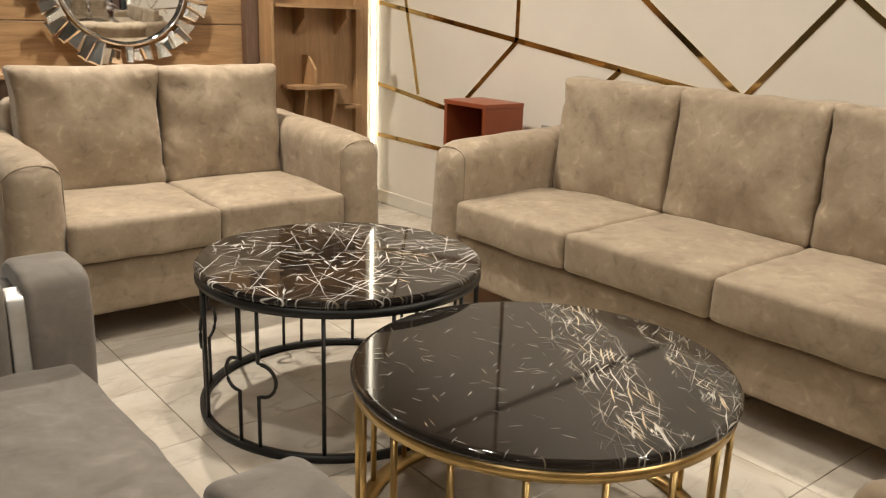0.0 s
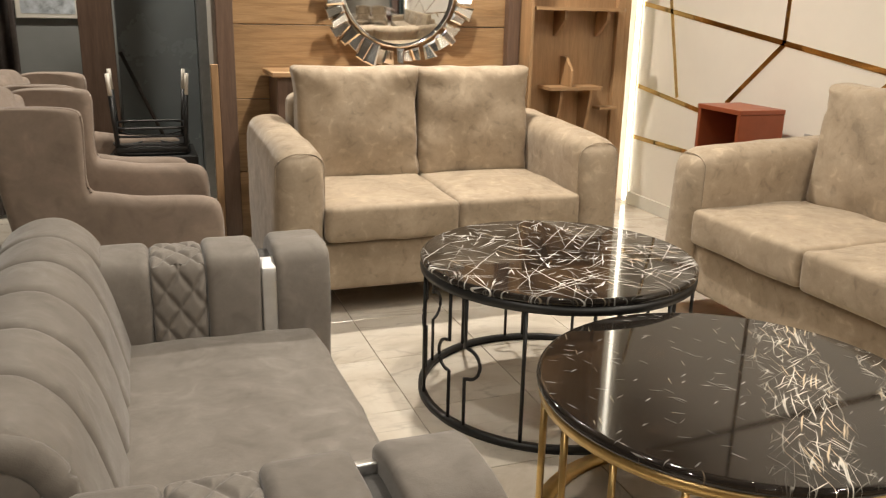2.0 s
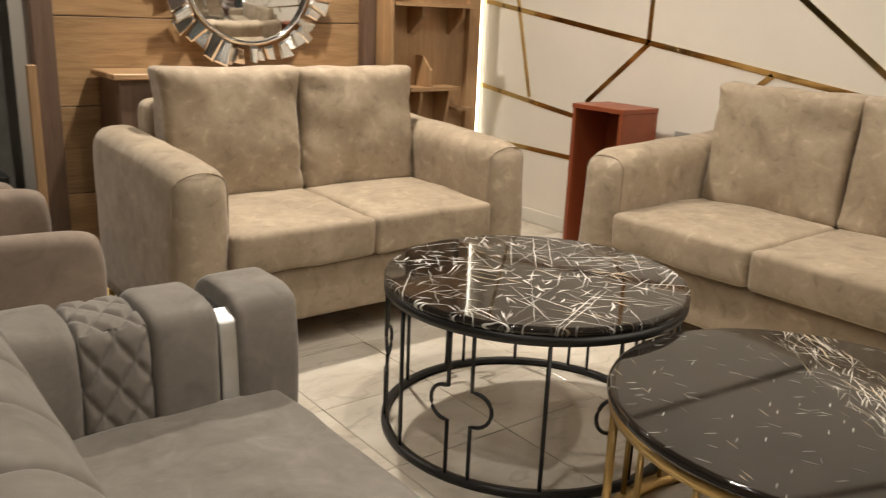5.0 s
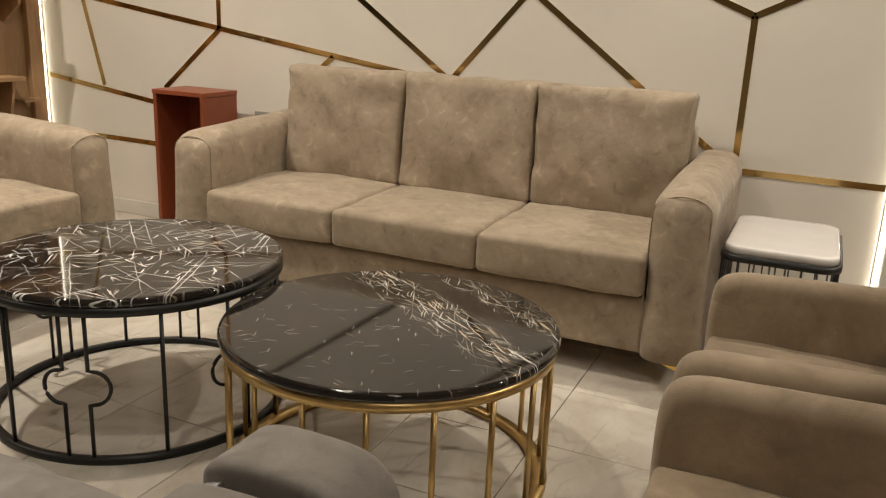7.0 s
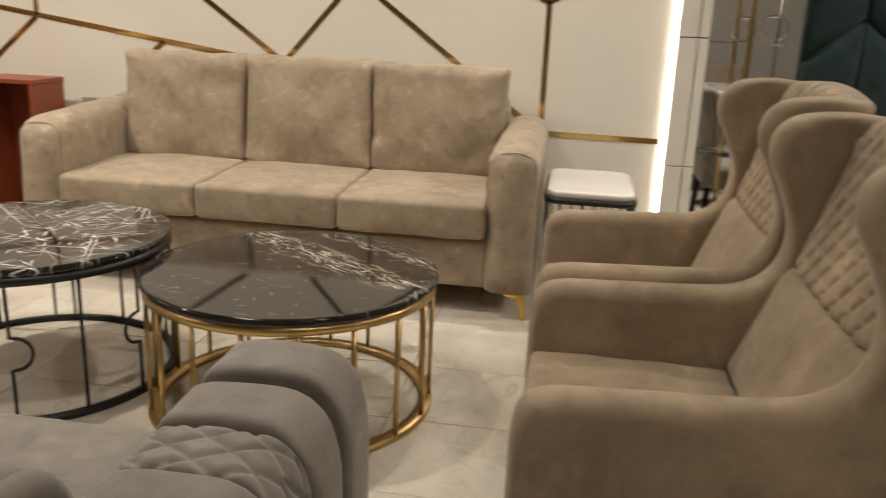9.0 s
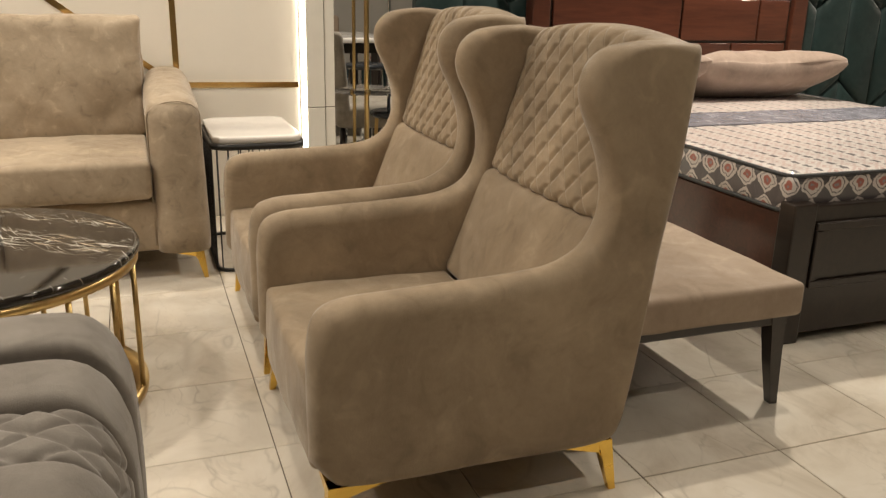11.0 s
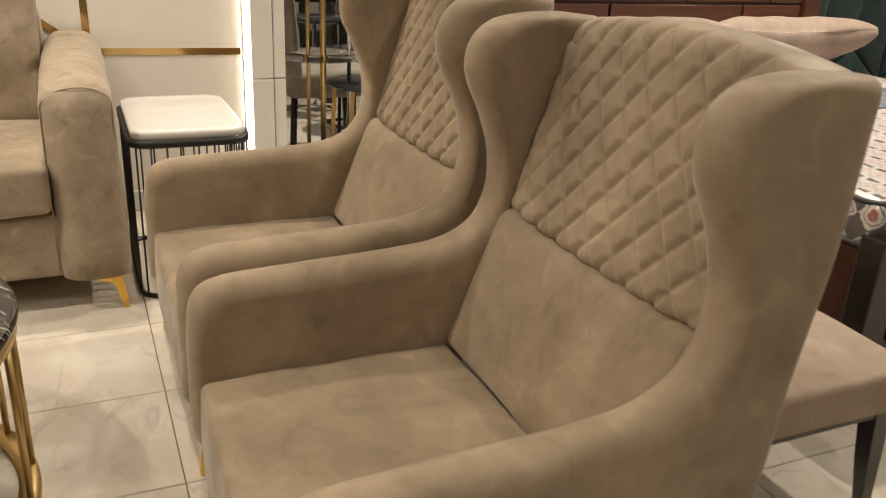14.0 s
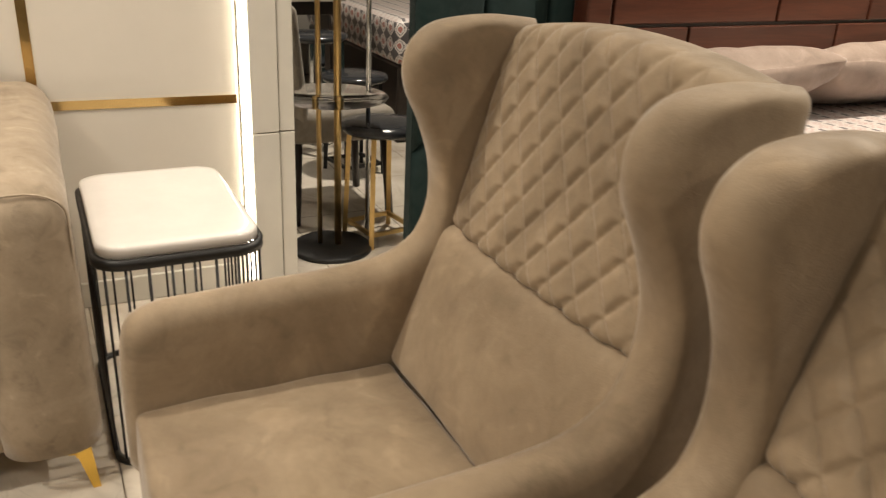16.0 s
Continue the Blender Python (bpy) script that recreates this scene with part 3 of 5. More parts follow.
lone("ceiling", box((X0, Y0, CEIL), (X1, Y1, CEIL + 0.15)), CEILING, "plain dark taupe painted shop ceiling", "ceiling", kind="structure", smooth=False)
floor_ob = lone("floor", box((X0, Y0, -0.15), (X1, Y1, -0.004)), GROUT, "polished pale marble tile floor with dark joints", "floor", kind="structure", smooth=False)
for nm, lo, hi, mat, lab in (
    ("wall_west", (X0 - 0.15, Y0, 0), (X0, Y1, CEIL), WALL_DIM, "plain cream painted shop wall"),
    ("wall_south", (X0 - 0.15, Y0 - 0.15, 0), (X1 + 0.15, Y0, CEIL), WALL_DIM, "plain cream painted shop wall"),
    ("wall_far_east", (X1, Y0, 0), (X1 + 0.15, Y1, CEIL), WALL_DIM, "plain cream painted shop wall"),
    ("wall_north", (X0 - 0.15, Y1, 0), (X1 + 0.15, Y1 + 0.15, CEIL), WALL_GREY, "blue-grey painted back wall"),
):
    lone(nm, box(lo, hi), mat, lab, "wall", kind="structure", smooth=False)

# panelled wall with gold inlay
wall_east = lone("wall_east", box((WX, 0.70, 0.0), (WX + 0.06, 5.20, CEIL), 0.004, 1), WALL, "warm white wall panels divided by mirror-gold strips", "wall", kind="structure", smooth=False)
lone("wall_behind_panels", box((WX + 0.14, 0.56, 0.0), (WX + 0.30, 5.6, CEIL)), WALL, "white wall behind the lit panels", "wall", kind="structure", smooth=False)
lone("baseboard", box((WX - 0.012, 0.72, 0.0), (WX - 0.001, 5.18, 0.085), 0.003, 1), TILE_WHITE, "pale tile skirting below the white panels", "baseboard", kind="structure", smooth=False)


def wall_strip(y0, z0, y1, z1, w=0.026):
    """A gold strip let into the panelled wall, standing 3 mm proud."""
    a, b = Vector((0, y0, z0)), Vector((0, y1, z1))
    d = (b - a).normalized() * (w / 2)
    s = Vector((0, -d.z, d.y))
    bm = bmesh.new()
    for x in (WX + 0.004, WX - 0.003):
        for p in (a - s, b - s, b + s, a + s):
            bm.verts.new(p + Vector((x, 0, 0)))
    bm.verts.ensure_lookup_table()
    for q in ((0, 1, 2, 3), (7, 6, 5, 4), (0, 4, 5, 1), (1, 5, 6, 2), (2, 6, 7, 3), (3, 7, 4, 0)):
        bm.faces.new([bm.verts[k] for k in q])
    return part("gold_strip", bm, GOLD_MIRROR, wall_east, "mirror-gold inlay strip", smooth=False)


for strip in (
    (5.19, 1.275, 2.50, 0.888), (3.915, 1.09, 3.915, CEIL), (3.914, 1.085, 4.30, 0.755),
    (5.07, 1.95, 4.75, 0.739), (5.19, 0.772, 4.25, 0.655), (5.19, 0.445, 4.20, 0.435),
    (3.215, 0.985, 3.33, 0.89), (2.585, 0.92, 4.70, 2.436), (2.57, 0.92, 1.10, 2.575),
    (3.60, 2.37, 1.30, 0.656), (1.270, 0.60, 1.270, 1.255), (1.270, 1.255, 2.10, 1.60), (1.270, 1.255, 0.72, 1.52),
    (1.9, 0.645, 0.705, 0.632),
):
    wall_strip(*strip)

# light coves at both ends of the panelled wall
for nm, x0, y0, y1 in (("led_strip", WX - 0.018, 0.672, 0.692), ("led_strip", WX - 0.022, 5.206, 5.226)):
    lone(nm, box((x0, y0, 0.02), (x0 + 0.016, y1, CEIL - 0.02)), LED, "glowing warm white LED strip behind the panel edge", "light strip", smooth=False, group="panel edge lights")

# white tiled pillar
pillar = thing("pillar", pose(0, 0, 0), "white glazed tile pillar with fine joints", "pillar", kind="structure")
part("core", box((WX - 0.01, 0.535, 0), (WX + 0.135, 0.66, CEIL)), GROUT, pillar, smooth=False)
for k in range(5):
    z0 = 0.523 + 0.6 * (k - 1)
    part("tile", box((WX - 0.03, 0.582, max(0.0, z0) + 0.002), (WX + 0.09, 0.668, min(CEIL, z0 + 0.6) - 0.002), 0.002, 1), TILE_WHITE, pillar, smooth=False)
    part("tile", box((WX - 0.022, 0.53, max(0.0, z0) + 0.002), (WX + 0.09, 0.578, min(CEIL, z0 + 0.6) - 0.002), 0.002, 1), TILE_WHITE, pillar, smooth=False)

# boarded wall behind the loveseat
wall_boards = lone("wall_boards", box((0.90, WY + 0.02, 0), (3.29, WY + 0.3, CEIL)), WALL_DIM, "wall behind honey oak boards and pine shelving", "wall", kind="structure", smooth=False)
for z0, z1 in ((0.0, 0.36), (0.364, 0.742), (0.746, 1.118), (1.122, 1.50), (1.504, 1.88), (1.884, 2.26), (2.264, CEIL)):
    part("board", box((1.0, WY, z0), (2.50, WY + 0.018, z1), 0.002, 1), OAK, wall_boards, "honey oak wall board", smooth=False)
for x0, x1 in ((0.915, 1.0), (2.50, 2.575)):
    lone("trim", box((x0, WY - 0.05, 0), (x1, WY + 0.019, CEIL), 0.004, 2), BROWN_POST, "dark walnut upright trim beside the oak boards", "trim", kind="structure", smooth=False)


lone("wall_corner", box((3.29, 5.30, 0), (WX + 0.3, 5.5, CEIL)), WALL, "white wall in the lit corner", "wall", kind="structure", smooth=False)


# ---- sofas ----
def bracket_leg(parent, x, y, sx, sy, h=0.115):
    """A gold leg: a tapered blade with two flat wings under the frame."""
    bm = bmesh.new()
    t = 0.035
    top, foot = [], []
    for dx, dy in ((0, 0), (t, 0), (t, t), (0, t)):
        top.append(bm.verts.new((x + sx * dx, y + sy * dy, h)))
    for dx, dy in ((-0.012, -0.012), (0.004, -0.012), (0.004, 0.004), (-0.012, 0.004)):
        foot.append(bm.verts.new((x + sx * dx, y + sy * dy, 0.0)))
    for i in range(4):
        bm.faces.new((top[i], top[(i + 1) % 4], foot[(i + 1) % 4], foot[i]))
    bm.faces.new(top)
    bm.faces.new(foot)
    for ax, ay in ((0.14, 0.012), (0.012, 0.14)):
        a, b = Vector((x, y, h)), Vector((x + sx * (ax if ax > ay else 0), y + sy * (ay if ay > ax else 0), h))
        side = Vector((0, sy * 0.03, 0)) if ax > ay else Vector((sx * 0.03, 0, 0))
        low = Vector((0, 0, -0.038))
        vs = [bm.verts.new(p) for p in (a, a + side, b, b + side, a + low, a + side + low)]
        for q in ((0, 2, 3, 1), (0, 4, 2), (1, 3, 5), (4, 5, 3, 2), (0, 1, 5, 4)):
            bm.faces.new([vs[k] for k in q])
    return part("leg", bm, GOLD_LEG, parent, "polished gold bracket leg", smooth=False)


def sofa(name, m, width, seats, mat, label):
    """A low sofa with loose seat and back cushions; its front runs along x at y = 0, and it faces -y."""
    ob = thing(name, m, label, "sofa")
    half, arm = width / 2, 0.198
    inner = half - arm
    part("base", soft_box((-inner - 0.02, 0.030, 0.115), (inner + 0.02, 0.86, 0.316), 0.02, (8, 5, 3), wobble=0.004, seed=3), mat, ob)
    part("back_frame", soft_box((-inner - 0.01, 0.72, 0.13), (inner + 0.01, 0.89, 0.83), 0.05, (8, 3, 5), wobble=0.006, seed=5), mat, ob)
    for s in (-1, 1):
        def slope(p, q):
            rise = max(0.0, (p.z - 0.3) / 0.4)
            p = Vector((p.x, p.y, max(p.z, 0.115 + 0.03 * max(0.0, 0.06 - p.z))))
            return p + Vector((-s * 0.012 * rise * (1 - q.y) / 2, 0.02 * rise ** 3, 0.032 * rise * (p.y - 0.1) / 0.8 - 0.012 * rise * max(0, -q.y) ** 4))
        lo, hi = sorted((s * inner, s * half))
        arm_ob = part("arm", soft_box((lo, -0.02, 0.025), (hi, 0.87, 0.705), 0.078, (3, 9, 8), slope, 0.006, 11 + s), mat, ob)
        pts = []
        for a in range(0, 181, 15):
            c = math.cos(radians(a))
            pts.append(((lo + hi) / 2 - s * 0.008 + c * 0.094, 0.020 + 0.012 * abs(c), 0.622 + 0.058 * math.sin(radians(a)) + 0.004 * c))
        pts = [(pts[0][0], 0.030, 0.14), (pts[0][0], 0.032, 0.45)] + pts + [(pts[-1][0], 0.032, 0.45), (pts[-1][0], 0.030, 0.14)]
        part("front_seam", tube(pts, 0.0025, 5), mat, arm_ob)
    w = 2 * inner / seats
    for k in range(seats):
        a = -inner + k * w
        seat = puff(0.016, 0.006, 0.0)
        def seat_shape(p, q, seat=seat):
            p = seat(p, q)
            return p + Vector((0, 0, 0.010 * (q.y + 1) / 2))
        part("seat_cushion", soft_box((a + 0.002, -0.012, 0.324), (a + w - 0.002, 0.60, 0.468), 0.022, (12, 12, 4), seat_shape, 0.007, k * 5.3 + width), mat, ob)
        crown = puff(0.010, 0.030, 0.0)
        def back_shape(p, q, crown=crown, k=k):
            p = crown(p, q)
            lean = 0.05 * (q.z + 1) / 2
            crease = 0.010 * noise.noise(Vector((p.x * 9 + k * 4, p.z * 6, 2.0))) * abs(q.z) ** 2
            fold = max(0.0, 1 - 5 * abs(noise.noise(Vector((p.x * 14 + p.z * 7 + k * 9, p.z * 5 - p.x * 4, 7.0 + width))))) ** 2
            crease += 0.012 * fold * (max(abs(q.x), abs(q.z)) ** 4) * (q.y < 0)
            return p + Vector(((0.022 if q.z > 0 else 0.010) * q.x * abs(q.z) ** 3, lean + crease, 0.018 * abs(q.x) ** 3 * (q.z > 0) - 0.010 * (1 - q.x * q.x) * (q.z < 0) * abs(q.z)))
        part("back_cushion", soft_box((a + 0.004, 0.535, 0.462), (a + w - 0.004, 0.70, 0.948), 0.034, (30, 3, 30), back_shape, 0.012, k * 3.1 + width * 2), mat, ob)
    for sx, sy, x, y in ((1, 1, -half + 0.03, 0.02), (-1, 1, half - 0.03, 0.02), (1, -1, -half + 0.03, 0.84), (-1, -1, half - 0.03, 0.84)):
        bracket_leg(ob, x, y, sx, sy)
    return ob


sofa("three_seat_sofa", pose(2.604, 2.336, 0, 0, 0, -90), 2.22, 3, BEIGE, "beige suede three-seat sofa with gold legs against the panelled wall")
sofa("loveseat", pose(1.737, 3.62, 0), 1.51, 2, BEIGE, "beige suede two-seat sofa before the oak-boarded wall")


# ---- wing chairs ----
def quilt_depth(x, z, a=0.072, b=0.082, height=0.0125):
    """Puffed diamonds between sewn lines."""
    u, v = x / a + z / b, x / a - z / b
    d = min(abs((u + 0.5) % 1 - 0.5), abs((v + 0.5) % 1 - 0.5))
    return height * min(1.0, d / 0.24) ** 0.45


def wing_chair(name, m, mat, label, quilted=True, group="wing chairs", tall=1.0, rise=0.0):
    """A wing chair that faces -y; its front is at y = 0."""
    ob = thing(name, m, label, "armchair", group)
    low = [((0.0, 0.19), (0.06, 0.116)), ((0.0, 0.33), (0.12, 0.115)), ((0.002, 0.43), (0.18, 0.115)), ((0.018, 0.495), (0.24, 0.115)), ((0.07, 0.522), (0.30, 0.115)), ((0.18, 0.529), (0.37, 0.115)), ((0.30, 0.534), (0.46, 0.115))]
    if quilted:
        pairs = low + [((0.42, 0.540), (0.56, 0.115)), ((0.52, 0.552), (0.64, 0.116)), ((0.588, 0.588), (0.69, 0.135)), ((0.622, 0.645), (0.71, 0.22)), ((0.628, 0.70), (0.735, 0.38)), ((0.618, 0.75), (0.758, 0.53)), ((0.592, 0.81), (0.777, 0.65)), ((0.563, 0.865), (0.793, 0.75)), ((0.555, 0.91), (0.805, 0.83)), ((0.569, 0.952), (0.815, 0.895)), ((0.607, 0.982), (0.822, 0.94)), ((0.665, 0.994), (0.826, 0.970)), ((0.735, 0.999), (0.828, 0.990))]
    else:
        pairs = low + [((0.395, 0.550), (0.54, 0.115)), ((0.455, 0.562), (0.62, 0.116)), ((0.470, 0.60), (0.69, 0.135)), ((0.470, 0.66), (0.71, 0.25)), ((0.468, 0.72), (0.73, 0.40)), ((0.466, 0.77), (0.755, 0.55)), ((0.466, 0.815), (0.775, 0.68)), ((0.480, 0.850), (0.79, 0.78)), ((0.55, 0.862), (0.79, 0.83)), ((0.66, 0.864), (0.77, 0.852)), ((0.70, 0.863), (0.73, 0.860))]
    pairs = [tuple((y, z + rise * max(0.0, z - 0.56)) for y, z in pair) for pair in pairs]
    for s in (-1, 1):
        def flare(y, z, s=s):
            k = max(0.0, min(1.0, (z - 0.56) / 0.42))
            return s * (0.008 * math.sin(k * math.pi) - 0.008 * k * max(0.0, (y - 0.55) / 0.25)) + 0.003 * noise.noise(Vector((s, y * 6, z * 6)))
        part("side", padded_side(pairs, s * 0.339, 0.047, 0.045, flare), mat, ob)
        if not quilted:
            edge = [(s * 0.366, p.x + 0.004, p.y - 0.004) for p in catmull([a for a, _ in pairs[8:]], 4)]
            part("piping", tube(edge, 0.005, 6), mat, ob)
    part("seat", soft_box((-0.296, 0.012, 0.125), (0.296, 0.524, 0.338), 0.020, (14, 14, 5), puff(0.014, 0.008), 0.006, 2.0), mat, ob)

    def lower(p, q):
        t = (p.z - 0.30) / 0.33
        return p + Vector((0, 0.135 * t + (0.02 * (1 - q.x * q.x) * (1 - q.z * q.z) * -1 if q.y < 0 else 0.0), 0))
    part("lower_back", soft_box((-0.305, 0.500, 0.330), (0.305, 0.60, 0.622), 0.024, (14, 2, 10), lower, 0.003, 4.0), mat, ob)

    def upper(p, q):
        t = (p.z - 0.615) / 0.385
        z = 0.615 + (p.z - 0.615) * (tall + rise) + 0.035 * (1 - q.x * q.x) * max(0.0, t) ** 2
        y = p.y + 0.125 * t + 0.03 * max(0.0, t - 0.75)
        if q.y < -0.5:
            if quilted:
                y -= quilt_depth(p.x, p.z) * min(1.0, 3 * (1 - abs(q.x)) + 0.2)
            y -= 0.012 * (1 - q.x * q.x)
        return Vector((p.x, y, z))
    part("quilted_back" if quilted else "upper_back", soft_box((-0.308, 0.645, 0.618), (0.308, 0.735, 0.985), 0.026, (150 if quilted else 12, 2, 104 if quilted else 10), upper, 0.0), mat, ob, "diamond-quilted upper back" if quilted else "")

    def rear(p, q):
        return p + Vector((0, 0.10 * (p.z - 0.12) / 0.85, 0))
    part("rear_shell", soft_box((-0.31, 0.64, 0.13), (0.31, 0.705, 0.6 + 0.36 * tall), 0.025, (8, 2, 8), rear, 0.003, 9.0), mat, ob)
    part("frame", soft_box((-0.31, 0.05, 0.118), (0.31, 0.69, 0.30), 0.02, (3, 3, 2)), mat, ob)
    for sx, sy, x, y in ((1, 1, -0.36, 0.035), (-1, 1, 0.36, 0.035), (1, -1, -0.36, 0.69), (-1, -1, 0.36, 0.69)):
        bracket_leg(ob, x, y, sx, sy, 0.124)
    return ob


chair_label = "taupe velvet wing chair with quilted back and gold legs"
wing_chair("wing_chair", pose(1.233, 1.19, 0, 0, 0, 180), TAUPE, chair_label, rise=0.015)
wing_chair("wing_chair", pose(2.066, 1.19, 0, 0, 0, 180), TAUPE, chair_label, rise=0.065)
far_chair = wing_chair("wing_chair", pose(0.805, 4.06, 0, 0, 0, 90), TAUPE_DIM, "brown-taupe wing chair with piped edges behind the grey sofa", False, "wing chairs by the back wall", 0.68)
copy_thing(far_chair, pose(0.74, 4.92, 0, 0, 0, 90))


# ---- grey channel-back sofa ----
def grey_sofa():
    """Faces +x; arms built of padded bands, back of padded channels."""
    ob = thing("grey_sofa", pose(0, 0, 0), "grey velvet channel-back sofa with banded arms and silver strips", "sofa")
    front = 1.045
    part("seat_base", soft_box((0.20, 1.60, 0.03), (front - 0.07, 3.12, 0.20), 0.02, (4, 6, 3)), GREY, ob)

    def seat_top(p, q):
        a, b = max(0.0, 1 - q.x ** 2), max(0.0, 1 - q.y ** 2)
        return p + Vector((0.012 * q.x * b, 0, 0.018 * a * b * (q.z > 0)))
    part("seat", soft_box((0.40, 1.80, 0.13), (front - 0.05, 2.93, 0.275), 0.035, (12, 14, 4), seat_top, 0.007, 4.0), GREY, ob)
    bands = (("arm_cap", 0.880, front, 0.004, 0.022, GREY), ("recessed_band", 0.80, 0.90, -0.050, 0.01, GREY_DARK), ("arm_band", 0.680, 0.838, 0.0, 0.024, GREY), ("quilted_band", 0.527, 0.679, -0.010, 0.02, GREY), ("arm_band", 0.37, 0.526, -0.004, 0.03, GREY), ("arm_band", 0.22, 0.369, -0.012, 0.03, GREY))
    for y0, y1 in ((1.50, 1.825), (2.90, 3.225)):
        for nm, xa, xb, drop, r, mat in bands:
            def arch(p, q, nm=nm, y0=y0, y1=y1, xa=xa, xb=xb):
                cy = (y0 + y1) / 2
                outer = q.y if y0 > 2.5 else -q.y
                top = max(0.0, (p.z - 0.28) / 0.225)
                y = cy + (p.y - cy) * (1 - (0.10 if outer < 0 else 0.16) * top ** 3)
                z = p.z - (0.026 if outer < 0 else 0.075) * top * abs(q.y) ** 4
                if nm == "quilted_band":
                    side = abs(q.y) > 0.9
                    along = p.z if side else 0.5 + (p.y - y0)
                    g = quilt_depth(p.x - xa + 0.0005, along, 0.0762, 0.125, 0.015) - 0.015
                    if side:
                        y += g * (1 if q.y > 0 else -1)
                    elif q.z > 0.9:
                        z += g
                return Vector((p.x, y, z))
            n = (36, 56, 56) if nm == "quilted_band" else (4, 10, 8)
            part(nm, soft_box((xa, y0 - drop * 0.5, 0.03), (xb, y1 + drop * 0.5, (0.500 if y0 < 2.5 else 0.524) + drop), r, n, arch, 0.004 if mat is GREY and nm != "quilted_band" else 0.0, xa * 9), mat, ob, "recessed dark grey velvet band, darkened for groove shade" if mat is GREY_DARK else "")
        inner_y, side = (y1, 1) if y0 < 2.5 else (y0, -1)
        ya, yb = sorted((inner_y - side * 0.055, inner_y - side * 0.005))

        def wrap(p, q, cy=(y0 + y1) / 2, half=(y1 - y0) / 2):
            top = max(0.0, (p.z - 0.28) / 0.225)
            return Vector((p.x, cy + (p.y - cy) * (1 - 0.10 * top ** 3), p.z - 0.035 * top * abs((p.y - cy) / half) ** 4))
        part("silver_plate", soft_box((0.838, ya, 0.18), (0.882, yb, 0.472 if y0 < 2.5 else 0.498), 0.006, (1, 3, 8), wrap), SILVER, ob, "satin silver plate")
    # the back: one padded channel after another
    profile = [(0.47, 0.20), (0.455, 0.30), (0.432, 0.40), (0.408, 0.48), (0.372, 0.55), (0.305, 0.602), (0.22, 0.604), (0.15, 0.565), (0.115, 0.50), (0.125, 0.43), (0.15, 0.36), (0.16, 0.2), (0.165, 0.03)]
    fine = []
    for i in range(len(profile) - 1):
        p0, p1, p2, p3 = (Vector(profile[max(0, min(len(profile) - 1, i + d))]) for d in (-1, 0, 1, 2))
        for s in range(5):
            t = s / 5
            fine.append(0.5 * ((2 * p1) + (p2 - p0) * t + (2 * p0 - 5 * p1 + 4 * p2 - p3) * t * t + (3 * p1 - p0 - 3 * p2 + p3) * t ** 3))
    fine.append(Vector(profile[-1]))
    ya, yb, count = 1.790, 3.160, 6
    w = (yb - ya) / count
    for k in range(count):
        bm, rows = bmesh.new(), []
        for j in range(25):
            u = 0.5 - 0.5 * math.cos(math.pi * j / 24)
            swell = -0.024 * (abs(2 * u - 1) ** 14)
            row = []
            for i, p in enumerate(fine):
                a, b = fine[max(0, i - 1)], fine[min(len(fine) - 1, i + 1)]
                d = (b - a).normalized()
                nrm = Vector((d.y, -d.x)) * -1
                nrm = nrm if (p - Vector((0.28, 0.40))).dot(nrm) > 0 else -nrm
                q = p + nrm * (swell + 0.004 * noise.noise(Vector((p.x * 8, (ya + k * w) * 8 + u, p.y * 8))))
                row.append(bm.verts.new((q.x, ya + (k + u) * w, q.y)))
            rows.append(row)
        for ra, rb in zip(rows, rows[1:]):
            for i in range(len(fine) - 1):
                bm.faces.new((ra[i], ra[i + 1], rb[i + 1], rb[i]))
        bm.faces.new(rows[0])
        bm.faces.new(rows[-1])
        part("back_channel", bm, GREY, ob)
    # padded rim and sunk disc at the round end of the rolled back
    ring = [(0.265 + 0.112 * math.cos(a), 1.798, 0.472 + 0.100 * math.sin(a)) for a in [math.radians(d) for d in range(-60, 241, 12)]]
    part("end_rim", tube(ring, 0.030, 12), GREY, ob)
    disc = lathe([(0, 0.0), (0.095, 0.0), (0.11, -0.02), (0, -0.02)], 32)
    disc.transform(Matrix.Translation((0.265, 1.782, 0.468)) @ Matrix.Rotation(radians(90), 4, "X"))
    part("end_disc", disc, GREY, ob, "sunk round end panel")
    for y0 in (1.50, 2.90):
        for x in (0.27, 0.95):
            part("foot", box((x - 0.03, y0 + 0.13, 0.0), (x + 0.03, y0 + 0.19, 0.032), 0.004, 1), BLACK_METAL, ob, smooth=False)
    return ob


grey_sofa()


# ---- round coffee tables ----
def table_top(r, z, mat, parent):
    e = 0.011
    prof = [(0, z - 0.024), (r - e, z - 0.024)] + [(r - e + e * math.sin(a), z - 0.012 - 0.012 * math.cos(a)) for a in [math.pi * k / 8 for k in range(1, 8)]] + [(r - e, z), (r - e - 0.003, z + 0.0001), (r - e - 0.006, z + 0.0001), (r * 0.5, z + 0.0001), (0, z + 0.0001)]
    return part("tabletop", lathe(prof, 96), mat, parent)


